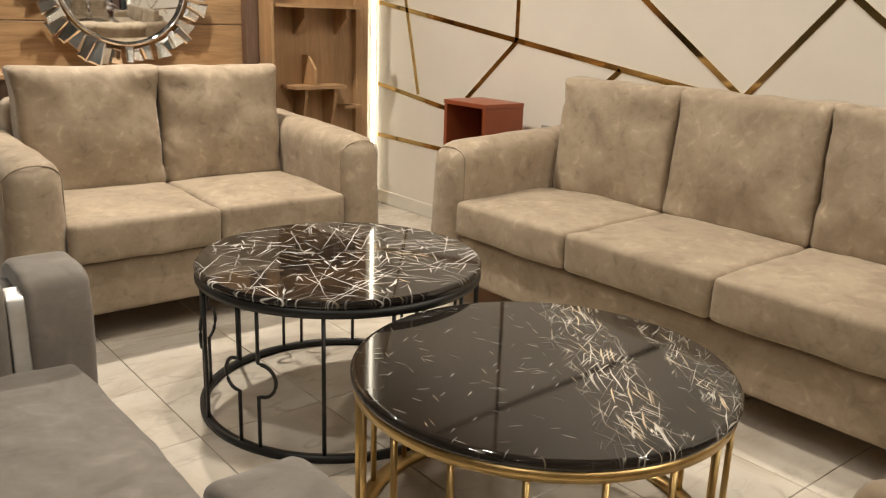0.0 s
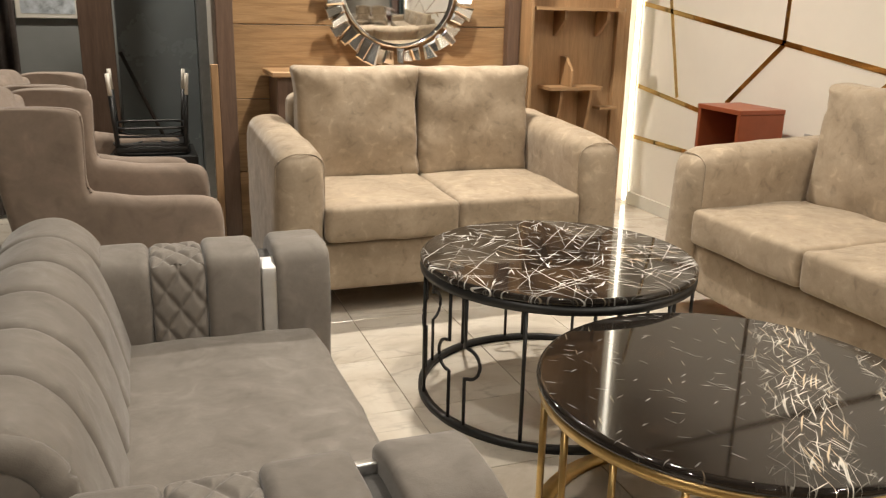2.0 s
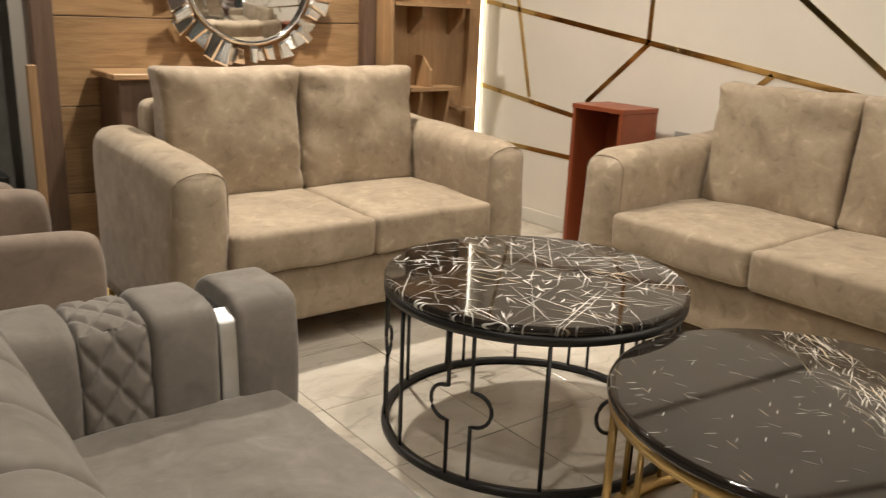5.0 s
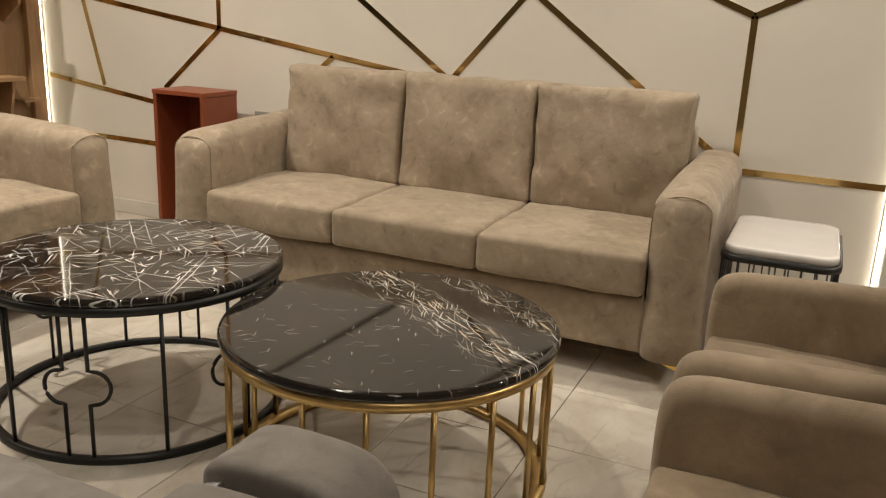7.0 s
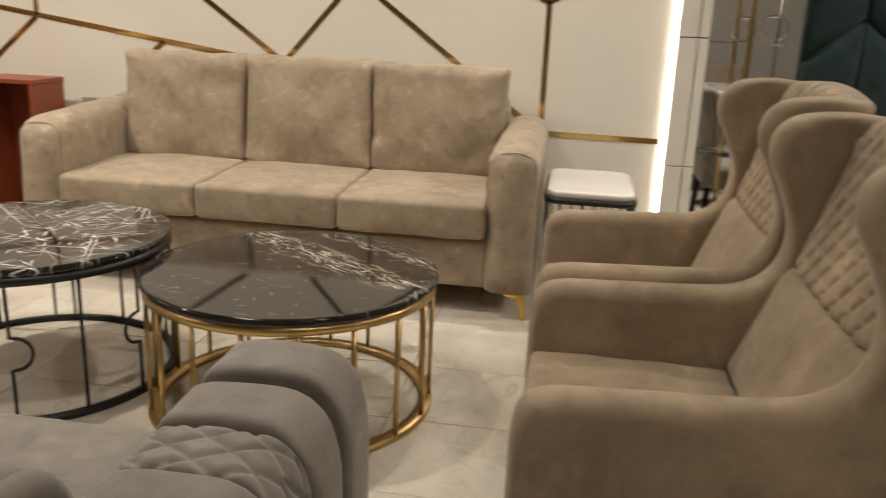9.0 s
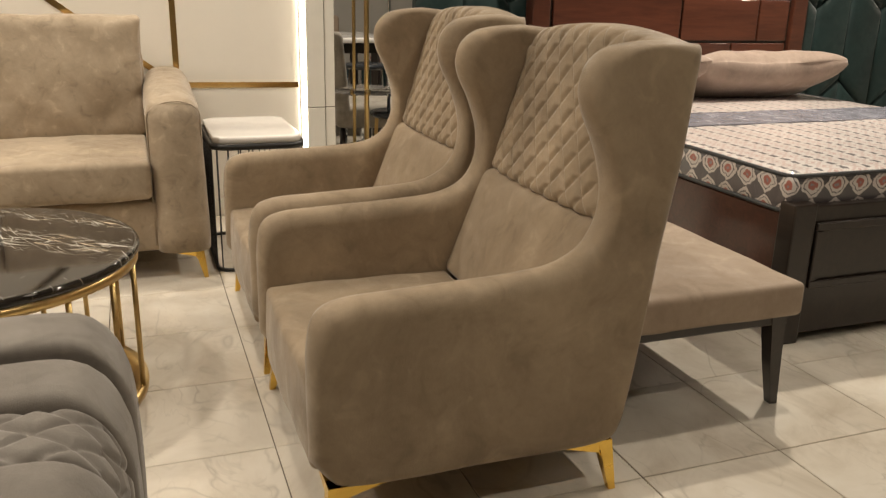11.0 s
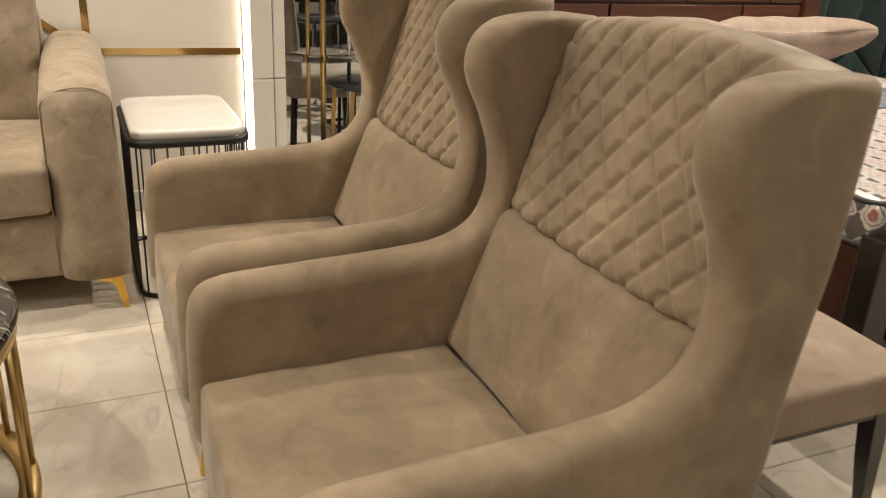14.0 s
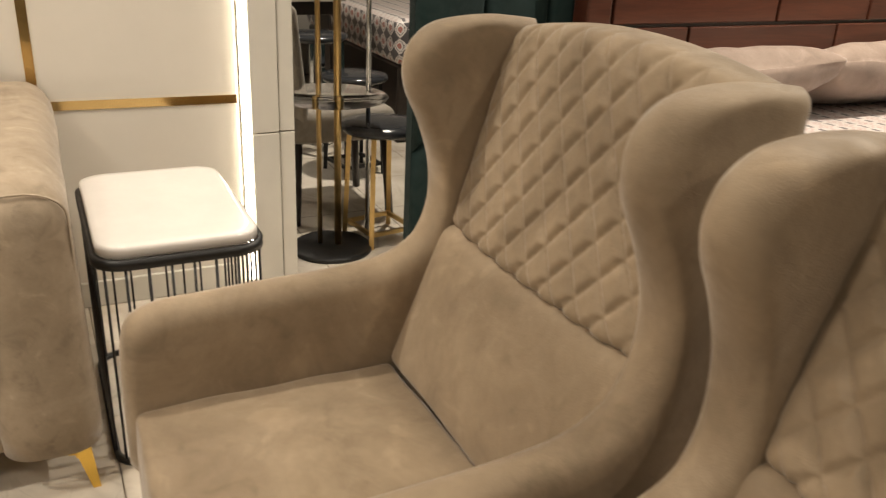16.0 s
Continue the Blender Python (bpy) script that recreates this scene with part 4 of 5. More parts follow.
def black_table(m):
    ob = thing("coffee_table", m, "round black marble coffee table with white veins on black wire base", "coffee table")
    z, r, rb = 0.472, 0.441, 0.430
    table_top(r, z, MARBLE_BUSY, ob)
    part("top_ring", ring_bar(rb, z - 0.036, 0.02, 0.024), BLACK_METAL, ob)
    part("base_ring", ring_bar(rb, 0.010, 0.022, 0.020), BLACK_METAL, ob)

    def at(angle, z):
        return (rb * math.cos(angle), rb * math.sin(angle), z)
    for k in range(6):
        a0 = math.radians(60 * k + 202)
        part("rod", tube([at(a0 + math.radians(30), 0.015), at(a0 + math.radians(30), z - 0.04)], 0.006, 6), BLACK_METAL, ob)
        for s in (-1, 1):
            g, mid, rad = s * 0.080, 0.222, 0.048
            pts = [at(a0 + g, 0.015), at(a0 + g, mid - rad)]
            pts += [at(a0 + g + s * (0.025 + 0.105 * math.cos(b)), mid + rad * math.sin(b)) for b in [math.radians(d) for d in range(-90, 91, 15)]]
            pts += [at(a0 + g, mid + rad), at(a0 + g, z - 0.04)]
            part("bent_rod", tube(pts, 0.0055, 6), BLACK_METAL, ob)
    return ob


def gold_table(m):
    ob = thing("coffee_table", m, "round dark marble coffee table on a brushed gold barred base", "coffee table")
    z, r, rb = 0.425, 0.448, 0.430
    table_top(r, z, MARBLE_CALM, ob)
    part("top_ring", ring_bar(rb, z - 0.036, 0.022, 0.024), GOLD, ob)
    part("base_ring", ring_bar(rb - 0.01, 0.008, 0.042, 0.016), GOLD, ob)
    for k in range(18):
        a = math.radians(20 * k + 1)
        p = (rb * math.cos(a), rb * math.sin(a))
        bm = tube([(*p, 0.012), (*p, z - 0.04)], 0.0075, 8)
        part("bar", bm, GOLD, ob)
    return ob


black_table(pose(1.763, 2.81, 0))
gold_table(pose(1.762, 1.925, 0, 0, 0, 0))


# ---- console behind the loveseat ----
console = thing("console", pose(0, 0, 0), "low oak console behind the two-seat sofa", "console")
part("body", box((1.17, 4.68, 0.0), (2.42, 4.96, 0.878), 0.003, 1), BROWN_POST, console, smooth=False)
part("top", box((1.14, 4.65, 0.879), (2.455, 4.965, 0.905), 0.004, 1), PINE_X, console, "pale wooden top", smooth=False)


# ---- round mirror with a frame of bevelled mirror pieces ----
def sunburst_mirror(m):
    """Hangs on the boarded wall, facing -y."""
    ob = thing("wall_mirror", m, "round wall mirror with a sunburst of mirror glass pieces", "mirror")
    flat = Matrix.Rotation(radians(90), 4, "X")
    disc = lathe([(0, 0.0), (0.305, 0.0), (0.305, 0.012), (0.298, 0.016), (0, 0.016)], 72)
    disc.transform(flat)
    part("mirror_disc", disc, MIRROR, ob)
    rim = lathe([(0.300, 0.008), (0.300, 0.024), (0.308, 0.030), (0.318, 0.024), (0.318, 0.008), (0.300, 0.008)], 72)
    rim.transform(flat)
    part("rim", rim, CHROME, ob, "silver bevelled rim")
    rng = random.Random(5)
    n = 46
    for k in range(n):
        a = 2 * math.pi * k / n + rng.uniform(-0.02, 0.02)
        r0, r1 = rng.uniform(0.316, 0.335), rng.uniform(0.39, 0.452)
        w0, w1 = rng.uniform(0.014, 0.024), rng.uniform(0.026, 0.042)
        if k % 2:
            w0, w1 = w1 * 0.8, w0 * 1.1
        tw = rng.uniform(-0.12, 0.12)
        z = 0.006 + 0.016 * (k % 3) + rng.uniform(0, 0.006)
        bm = bmesh.new()
        outer = [(-w0, r0), (w0, r0), (w1, r1 - rng.uniform(0, 0.012)), (-w1, r1)]
        mid = [(x * 0.62, r0 + (y - r0) * 0.84 + 0.012) for x, y in outer]
        lift = 0.010
        rings = [[bm.verts.new((x, y, z)) for x, y in outer], [bm.verts.new((x, y, z + 0.004)) for x, y in outer], [bm.verts.new((x, y, z + lift)) for x, y in mid]]
        for la, lb in zip(rings, rings[1:]):
            for i in range(4):
                bm.faces.new((la[i], la[(i + 1) % 4], lb[(i + 1) % 4], lb[i]))
        bm.faces.new(rings[2])
        bm.faces.new(rings[0][::-1])
        bm.transform(flat @ Matrix.Rotation(a, 4, "Z") @ Matrix.Rotation(tw, 4, "Y") @ Matrix.Rotation(rng.uniform(-0.12, 0.12), 4, "X"))
        part("mirror_piece", bm, MIRROR_PIECE, ob, smooth=False)
    return ob


sunburst_mirror(pose(1.86, WY - 0.036, 1.325, -4.0))


# ---- pine shelf unit in the corner ----
def pine_shelves(m):
    ob = thing("corner_shelf", m, "pale pine corner shelf unit with small brackets, empty", "shelf unit")
    part("back_panel", box((2.60, WY - 0.012, 0.0), (3.285, WY + 0.015, 2.4), 0.002, 1), PINE, ob, smooth=False)
    part("upright", box((2.58, 4.80, 0.0), (2.60, WY, 2.4), 0.002, 1), PINE, ob, smooth=False)
    part("upright", box((3.20, 4.93, 0.0), (3.285, WY - 0.013, 2.4), 0.002, 1), PINE, ob, smooth=False)
    for x0, x1, z in ((2.61, 3.19, 1.222), (2.72, 3.075, 0.783), (2.61, 3.19, 1.70)):
        bm = bmesh.new()
        pts = [(x0, WY - 0.013), (x0, 4.80), (x1 - 0.03, 4.80), (x1, 4.83), (x1, WY - 0.013)]
        lo, hi = [bm.verts.new((x, y, z)) for x, y in pts], [bm.verts.new((x, y, z + 0.018)) for x, y in pts]
        for i in range(5):
            bm.faces.new((lo[i], lo[(i + 1) % 5], hi[(i + 1) % 5], hi[i]))
        bm.faces.new(hi)
        bm.faces.new(lo[::-1])
        part("shelf", bm, PINE_X, ob, smooth=False)
    def rib(x, z0, z1, up):
        bm = bmesh.new()
        yb, yf = WY - 0.013, 4.83
        if up:
            pts = [(yb, z0), (yf, z0), (yf, z0 + 0.09), (yb - 0.06, z1), (yb, z1)]
        else:
            pts = [(yb, z1), (yf, z1), (yf, z1 - 0.05), (yb - 0.02, z0), (yb, z0)]
        a, b = [bm.verts.new((x, y, z)) for y, z in pts], [bm.verts.new((x + 0.016, y, z)) for y, z in pts]
        for i in range(5):
            bm.faces.new((a[i], a[(i + 1) % 5], b[(i + 1) % 5], b[i]))
        bm.faces.new(a[::-1])
        bm.faces.new(b)
        part("bracket", bm, PINE, ob, smooth=False)
    rib(2.80, 1.08, 1.221, False)
    rib(3.07, 1.08, 1.221, False)
    rib(2.86, 0.802, 0.965, True)
    rib(2.80, 0.30, 0.782, False)
    rib(2.99, 0.30, 0.782, False)
    part("peg", box((3.08, 4.86, 0.66), (3.20, 4.95, 0.678), 0.003, 1), PINE_X, ob, smooth=False)
    return ob


pine_shelves(pose(0, 0, 0))


# ---- orange-brown plinth, open to the room ----
def plinth(m):
    ob = thing("display_plinth", m, "tall orange-brown laminate plinth with an open front", "plinth")
    t, x0, x1, y0, y1, h = 0.022, 3.17, 3.43, 3.73, 4.05, 0.79
    part("side_panel", box((x0, y0, 0), (x1, y0 + t, h - t), 0.002, 1), ORANGE, ob, smooth=False)
    part("side_panel", box((x0, y1 - t, 0), (x1, y1, h - t), 0.002, 1), ORANGE, ob, smooth=False)
    part("top", box((x0 - 0.003, y0 - 0.003, h - t), (x1, y1 + 0.003, h), 0.002, 1), ORANGE, ob, smooth=False)
    part("back_panel", box((x1 - t, y0 + t, 0), (x1 - 0.001, y1 - t, h - t), 0.0), ORANGE, ob, smooth=False)
    return ob


plinth(pose(0, 0, 0))
lone("power_socket", box((WX - 0.012, 3.60, 0.60), (WX - 0.001, 3.69, 0.68), 0.003, 2), plain("grey_plastic", (0.3, 0.28, 0.25), 0.4), "small grey wall socket beside the plinth", "socket", smooth=False)


# ---- marble-topped side table ----
def rounded_rect(hx, hy, r, n=6):
    pts = []
    for cx, cy, a0 in ((hx - r, hy - r, 0), (-hx + r, hy - r, 90), (-hx + r, -hy + r, 180), (hx - r, -hy + r, 270)):
        for k in range(n + 1):
            a = radians(a0 + 90 * k / n)
            pts.append((cx + r * math.cos(a), cy + r * math.sin(a)))
    return pts


def slab(pts, z0, z1, bevel, mat, parent, name):
    bm = bmesh.new()
    levels = [(z0, 1 - bevel), (z0 + 0.004, 1), (z1 - 0.008, 1), (z1 - 0.002, 1 - bevel * 0.5), (z1, 1 - bevel * 1.5)]
    rings = [[bm.verts.new((x * s, y * s, z)) for x, y in pts] for z, s in levels]
    k = len(pts)
    for la, lb in zip(rings, rings[1:]):
        for i in range(k):
            bm.faces.new((la[i], la[(i + 1) % k], lb[(i + 1) % k], lb[i]))
    inner = [bm.verts.new((x * 0.9, y * 0.9, z1)) for x, y in pts]
    for i in range(k):
        bm.faces.new((rings[-1][i], rings[-1][(i + 1) % k], inner[(i + 1) % k], inner[i]))
    bm.faces.new(inner)
    bm.faces.new(rings[0][::-1])
    return part(name, bm, mat, parent)


def side_table(m):
    ob = thing("side_table", m, "small white marble side table with a black wire frame", "side table")
    hx, hy = 0.265, 0.172
    outline = rounded_rect(hx, hy, 0.06)
    slab(outline, 0.508, 0.535, 0.02, MARBLE_WHITE, ob, "tabletop")
    rim = [(x * 1.0, y * 1.0) for x, y in rounded_rect(hx + 0.004, hy + 0.004, 0.062)]
    part("top_rim", tube([(x, y, 0.498) for x, y in rim], 0, closed=True, flat=(0.014, 0.022)), BLACK_METAL, ob)
    part("base_rim", tube([(x, y, 0.006) for x, y in rim], 0, closed=True, flat=(0.014, 0.012)), BLACK_METAL, ob)
    length = [0.0]
    for a, b in zip(rim, rim[1:] + rim[:1]):
        length.append(length[-1] + math.dist(a, b))
    count = 36
    for k in range(count):
        s = length[-1] * k / count
        i = max(j for j in range(len(rim)) if length[j] <= s)
        f = (s - length[i]) / max(1e-6, length[i + 1] - length[i])
        a, b = rim[i], rim[(i + 1) % len(rim)]
        x, y = a[0] + (b[0] - a[0]) * f, a[1] + (b[1] - a[1]) * f
        part("wire", tube([(x, y, 0.008), (x, y, 0.492)], 0.0032, 5), BLACK_METAL, ob)
    return ob


side_table(pose(2.925, 1.024, 0))


# ---- bench at the foot of the bed ----
def bench(m):
    ob = thing("bench", m, "sand-beige upholstered bench with tapered dark wooden legs", "bench")
    x0, x1, y0, y1 = 1.06, 2.25, -0.19, 0.42
    part("seat", soft_box((x0, y0, 0.272), (x1, y1, 0.368), 0.018, (12, 8, 3), puff(0.006, 0.0), 0.004, 3.0), PINKISH, ob)
    part("rail", box((x0 + 0.03, y0 + 0.02, 0.24), (x1 - 0.03, y1 - 0.02, 0.273), 0.004, 1), ESPRESSO, ob, smooth=False)
    for sx, x in ((-1, x0 + 0.05), (1, x1 - 0.05)):
        for sy, y in ((-1, y0 + 0.055), (1, y1 - 0.055)):
            bm = bmesh.new()
            rows = []
            for z, hw, off in ((0.272, 0.023, 0.0), (0.13, 0.018, 0.012), (0.0, 0.012, 0.026)):
                rows.append([bm.verts.new((x + sx * off * 0.4 + dx * hw, y + sy * off + dy * hw, z)) for dx, dy in ((-1, -1), (1, -1), (1, 1), (-1, 1))])
            for la, lb in zip(rows, rows[1:]):
                for i in range(4):
                    bm.faces.new((la[i], la[(i + 1) % 4], lb[(i + 1) % 4], lb[i]))
            bm.faces.new(rows[0])
            bm.faces.new(rows[-1][::-1])
            part("leg", bm, ESPRESSO, ob, "tapered dark wooden leg", smooth=False)
    return ob


bench(pose(0, 0, 0))


# ---- bed ----
def bed(m):
    ob = thing("bed", m, "mahogany bed with panelled headboard and dark drawer footboard", "bed")
    xf, xh, yn, ys = 1.42, 3.40, -0.46, -2.20
    part("side_rail", box((xf + 0.05, yn - 0.045, 0.09), (xh, yn, 0.43), 0.004, 1), MAHOGANY, ob, smooth=False)
    part("side_rail", box((xf + 0.05, ys, 0.09), (xh, ys + 0.045, 0.43), 0.004, 1), MAHOGANY, ob, smooth=False)
    part("slat_base", box((xf + 0.06, ys + 0.05, 0.38), (xh - 0.01, yn - 0.05, 0.425)), MAHOGANY, ob, smooth=False)
    foot = part("footboard", box((xf, ys, 0.03), (xf + 0.05, yn + 0.01, 0.465), 0.005, 2), ESPRESSO, ob, "espresso-stained footboard with framed panels", smooth=False)
    for k in range(3):
        ya = yn - 0.085 - k * 0.55
        yb = ya - 0.50
        for lo, hi in (((xf - 0.014, yb, 0.385), (xf + 0.001, ya, 0.412)), ((xf - 0.014, yb, 0.19), (xf + 0.001, ya, 0.215)), ((xf - 0.014, ya - 0.025, 0.215), (xf + 0.001, ya, 0.385)), ((xf - 0.014, yb, 0.215), (xf + 0.001, yb + 0.025, 0.385))):
            part("moulding", box(lo, hi, 0.003, 1), ESPRESSO, foot, smooth=False)
    for y in (yn - 0.03, ys + 0.03):
        part("post", box((xf - 0.012, y - 0.045, 0.0), (xf + 0.06, y + 0.045, 0.475), 0.006, 2), ESPRESSO, ob, "dark square bed post", smooth=False)
    head = part("headboard", box((xh, ys, 0.0), (xh + 0.05, yn, 1.62), 0.006, 2), ESPRESSO, ob, smooth=False)
    part("head_post", box((xh - 0.03, yn - 0.10, 0.0), (xh + 0.06, yn, 1.66), 0.008, 2), MAHOGANY, ob, smooth=False)
    part("head_post", box((xh - 0.03, ys, 0.0), (xh + 0.06, ys + 0.10, 1.66), 0.008, 2), MAHOGANY, ob, smooth=False)
    rows = ((0.60, 0.84), (0.852, 1.075), (1.087, 1.325), (1.337, 1.60))
    ya, yb = yn - 0.115, ys + 0.115
    for r, (z0, z1) in enumerate(rows):
        cuts = [0.0, 0.235, 0.75, 1.0] if r % 2 == 0 else [0.0, 0.52, 0.86, 1.0]
        if r == 2:
            cuts = [0.0, 0.30, 0.72, 1.0]
        for c0, c1 in zip(cuts, cuts[1:]):
            y_hi, y_lo = ya + (yb - ya) * c0 - 0.006, ya + (yb - ya) * c1 + 0.006
            part("panel", box((xh - 0.016, y_lo, z0), (xh + 0.002, y_hi, z1), 0.005, 2), MAHOGANY, head, "raised mahogany panel", smooth=False)
    return ob


bed(pose(0, 0, 0))


def mattress_shape(p, q):
    return p + Vector((0, 0, 0.010 * (q.z > 0) * (1 - q.x ** 4) * (1 - q.y ** 4) + 0.004 * noise.noise(p * 5)))


mattress = thing("mattress", pose(0, 0, 0), "plastic-wrapped mattress printed with red and grey ornaments on the bed", "mattress")
part("cover", soft_box((1.455, -2.17, 0.428), (3.38, -0.455, 0.565), 0.035, (40, 36, 4), mattress_shape), CLOTH, mattress)
EDGE = plain("dark_piping_tape", (0.05, 0.052, 0.055), 0.4)
for z in (0.442, 0.556):
    rim = [(2.4175 + x, -1.3125 + y, z + 0.003 * math.sin(9 * x + 7 * y)) for x, y in rounded_rect(0.958, 0.853, 0.05, 4)]
    part("piping", tube(rim, 0.0075, 6, closed=True), EDGE, mattress, "dark piped seam")
for y, turn in ((-0.82, 3), (-1.66, -3)):
    def plump(p, q):
        edge = max(abs(q.x), abs(q.y))
        thick = max(0.0, (1 - q.x ** 4) * (1 - q.y ** 4)) ** 0.5
        return Vector((p.x * (1 - 0.14 * (1 - q.y * q.y)) + 0.012 * noise.noise(p * 5 + Vector((0, y, 0))), p.y * (1 - 0.06 * (1 - q.x * q.x)), p.z * (0.06 + 0.94 * thick) + 0.006 * noise.noise(p * 9 + Vector((y, 0, 0)))))
    lone("pillow", soft_box((-0.22, -0.455, -0.10), (0.22, 0.455, 0.10), 0.05, (14, 24, 5), plump), MAUVE, "plump mauve-beige pillow lying against the headboard", "pillow", pose(3.12, y, 0.692, 0, 24, turn), group="pillows on the bed")
lone("mattress_band", soft_box((2.30, -2.175, 0.572), (2.62, -0.45, 0.58), 0.003, (8, 20, 1), lambda p, q: p + Vector((0, 0, 0.003 * noise.noise(p * 12)))), plain("smoky_plastic_film", (0.20, 0.20, 0.235), 0.25, noise_amount=0.25, scale=10), "shiny grey plastic band across the mattress", "plastic wrap")


# ---- green quilted wall panel behind the bed ----
def green_panel(m):
    ob = thing("wall_panel", m, "bottle-green velvet wall panel with chevron padding", "wall panel")
    x, y_right, w, h = 3.495, 0.12, 0.50, 0.62
    part("backing", box((x + 0.012, -3.2, 0.0), (x + 0.06, y_right, 2.45)), GREEN, ob, smooth=False)
    for c in range(8):
        for r in range(-1, 6):
            ym, z0 = y_right - w * (c + 0.5), r * h - 0.005
            for s in (-1, 1):
                pts = [(ym, z0), (ym + s * w / 2, z0 - 0.2), (ym + s * w / 2, z0 + h - 0.2), (ym, z0 + h)]
                pts = [(y, min(2.45, max(0.0, z))) for y, z in pts]
                cy, cz = sum(p[0] for p in pts) / 4, sum(p[1] for p in pts) / 4
                if max(p[1] for p in pts) - min(p[1] for p in pts) < 0.2:
                    continue
                bm = bmesh.new()
                rings = []
                for k, d in ((0.985, 0.012), (0.97, 0.0), (0.90, -0.016), (0.75, -0.024)):
                    rings.append([bm.verts.new((x + d, cy + (y - cy) * k, cz + (z - cz) * k)) for y, z in pts])
                for la, lb in zip(rings, rings[1:]):
                    for i in range(4):
                        bm.faces.new((la[i], la[(i + 1) % 4], lb[(i + 1) % 4], lb[i]))
                bm.faces.new(rings[-1])
                part("pad", bm, GREEN, ob)
    return ob


green_panel(pose(0, 0, 0))


# ---- stands and stools beyond the pillar ----
def etagere(m):
    ob = thing("etagere", m, "gold and chrome display stand with glass shelves on black base", "display stand")
    part("base", lathe([(0, 0), (0.15, 0), (0.15, 0.012), (0.142, 0.018), (0, 0.018)], 40), BLACK_METAL, ob)
    for x, y, r, mat in ((0.03, 0.035, 0.009, GOLD), (0.0, -0.025, 0.013, GOLD), (0.05, -0.16, 0.009, CHROME)):
        part("pole", tube([(x, y, 0.015), (x, y, 2.0)], r, 10), mat, ob)
    for z in (0.575, 1.10, 1.65):
        part("glass_shelf", lathe([(0, z), (0.20, z), (0.203, z + 0.004), (0.20, z + 0.008), (0, z + 0.008)], 40), GLASS, ob, "clear glass shelf")
    return ob


etagere(pose(3.73, 0.335, 0))
for gy, gr in ((0.345, 0.062), (0.205, 0.068)):
    globe = lathe([(0, 0), (0.03, 0.001), (gr * 0.75, gr * 0.34), (gr, gr), (gr * 0.8, gr * 1.6), (gr * 0.45, gr * 1.9), (gr * 0.42, gr * 1.9), (gr * 0.77, gr * 1.58), (gr * 0.96, gr), (gr * 0.72, gr * 0.38), (0.02, 0.006), (0, 0.006)], 32)
    lone("glass_globe", globe, GLASS, "clear round glass vase on the display stand", "vase", pose(3.74, gy, 1.108), group="glass vases on the stand")


def bar_stool(name, m, seat_z, metal, label):
    ob = thing(name, m, label, "stool", "stools beyond the pillar")
    part("seat", lathe([(0, seat_z - 0.03), (0.145, seat_z - 0.03), (0.158, seat_z - 0.015), (0.15, seat_z), (0.1, seat_z + 0.006), (0, seat_z + 0.008)], 40), BLACK_GLOSS, ob)
    for k in range(4):
        a = radians(45 + 90 * k)
        x, y = 0.125 * math.cos(a), 0.125 * math.sin(a)
        part("leg", tube([(x, y, seat_z - 0.03), (x * 1.15, y * 1.15, 0.0)], 0, flat=(0.018, 0.018)), metal, ob, smooth=False)
    ring = [(0.13 * math.cos(radians(45 + 90 * k)), 0.13 * math.sin(radians(45 + 90 * k)), 0.05) for k in range(4)]
    part("stretcher", tube(ring, 0, closed=True, flat=(0.016, 0.016)), metal, ob, smooth=False)
    return ob


BLACK_GLOSS = plain("black_gloss_leatherette", (0.03, 0.032, 0.036), 0.16, noise_amount=0.1, scale=10)
DARK_GREY = fabric("taupe_grey_upholstery", (0.27, 0.24, 0.20), (0.36, 0.32, 0.27))
bar_stool("round_stool", pose(3.79, 0.115, 0, 0, 0, 10), 0.455, GOLD, "round black gloss stool on a gold square frame")
bar_stool("round_stool", pose(4.62, -0.08, 0, 0, 0, 10), 0.47, BLACK_METAL, "round black gloss stool on dark metal legs")
bar_stool("round_stool", pose(5.0, -0.02, 0, 0, 0, 40), 0.60, CHROME, "tall round black stool on chrome legs")


def dining_chair(m, cloth, label):
    ob = thing("dining_chair", m, label, "chair", "dining chairs beyond the pillar")
    part("seat", soft_box((-0.22, -0.22, 0.33), (0.22, 0.22, 0.46), 0.04, (5, 5, 3), puff(0.012)), cloth, ob)
    def bend(p, q):
        return p + Vector((0, 0.05 * (p.z - 0.4) / 0.5 + 0.03 * q.x * q.x * -1, 0))
    part("backrest", soft_box((-0.22, 0.16, 0.36), (0.22, 0.23, 0.86), 0.035, (6, 2, 8), bend), cloth, ob)
    for sx in (-1, 1):
        for sy in (-1, 1):
            part("leg", tube([(sx * 0.18, sy * 0.18, 0.34), (sx * 0.20, sy * 0.20, 0.0)], 0.017, 8), ESPRESSO, ob)
    return ob


chair_b = dining_chair(pose(4.2, 0.19, 0), DARK_GREY, "taupe-grey upholstered dining chair with dark legs")
copy_thing(chair_b, pose(6.5, 0.55, 0, 0, 0, -90))
dining_chair(pose(6.5, -0.02, 0, 0, 0, -90), PINKISH, "pinkish-beige upholstered dining chair at the marble dining table")


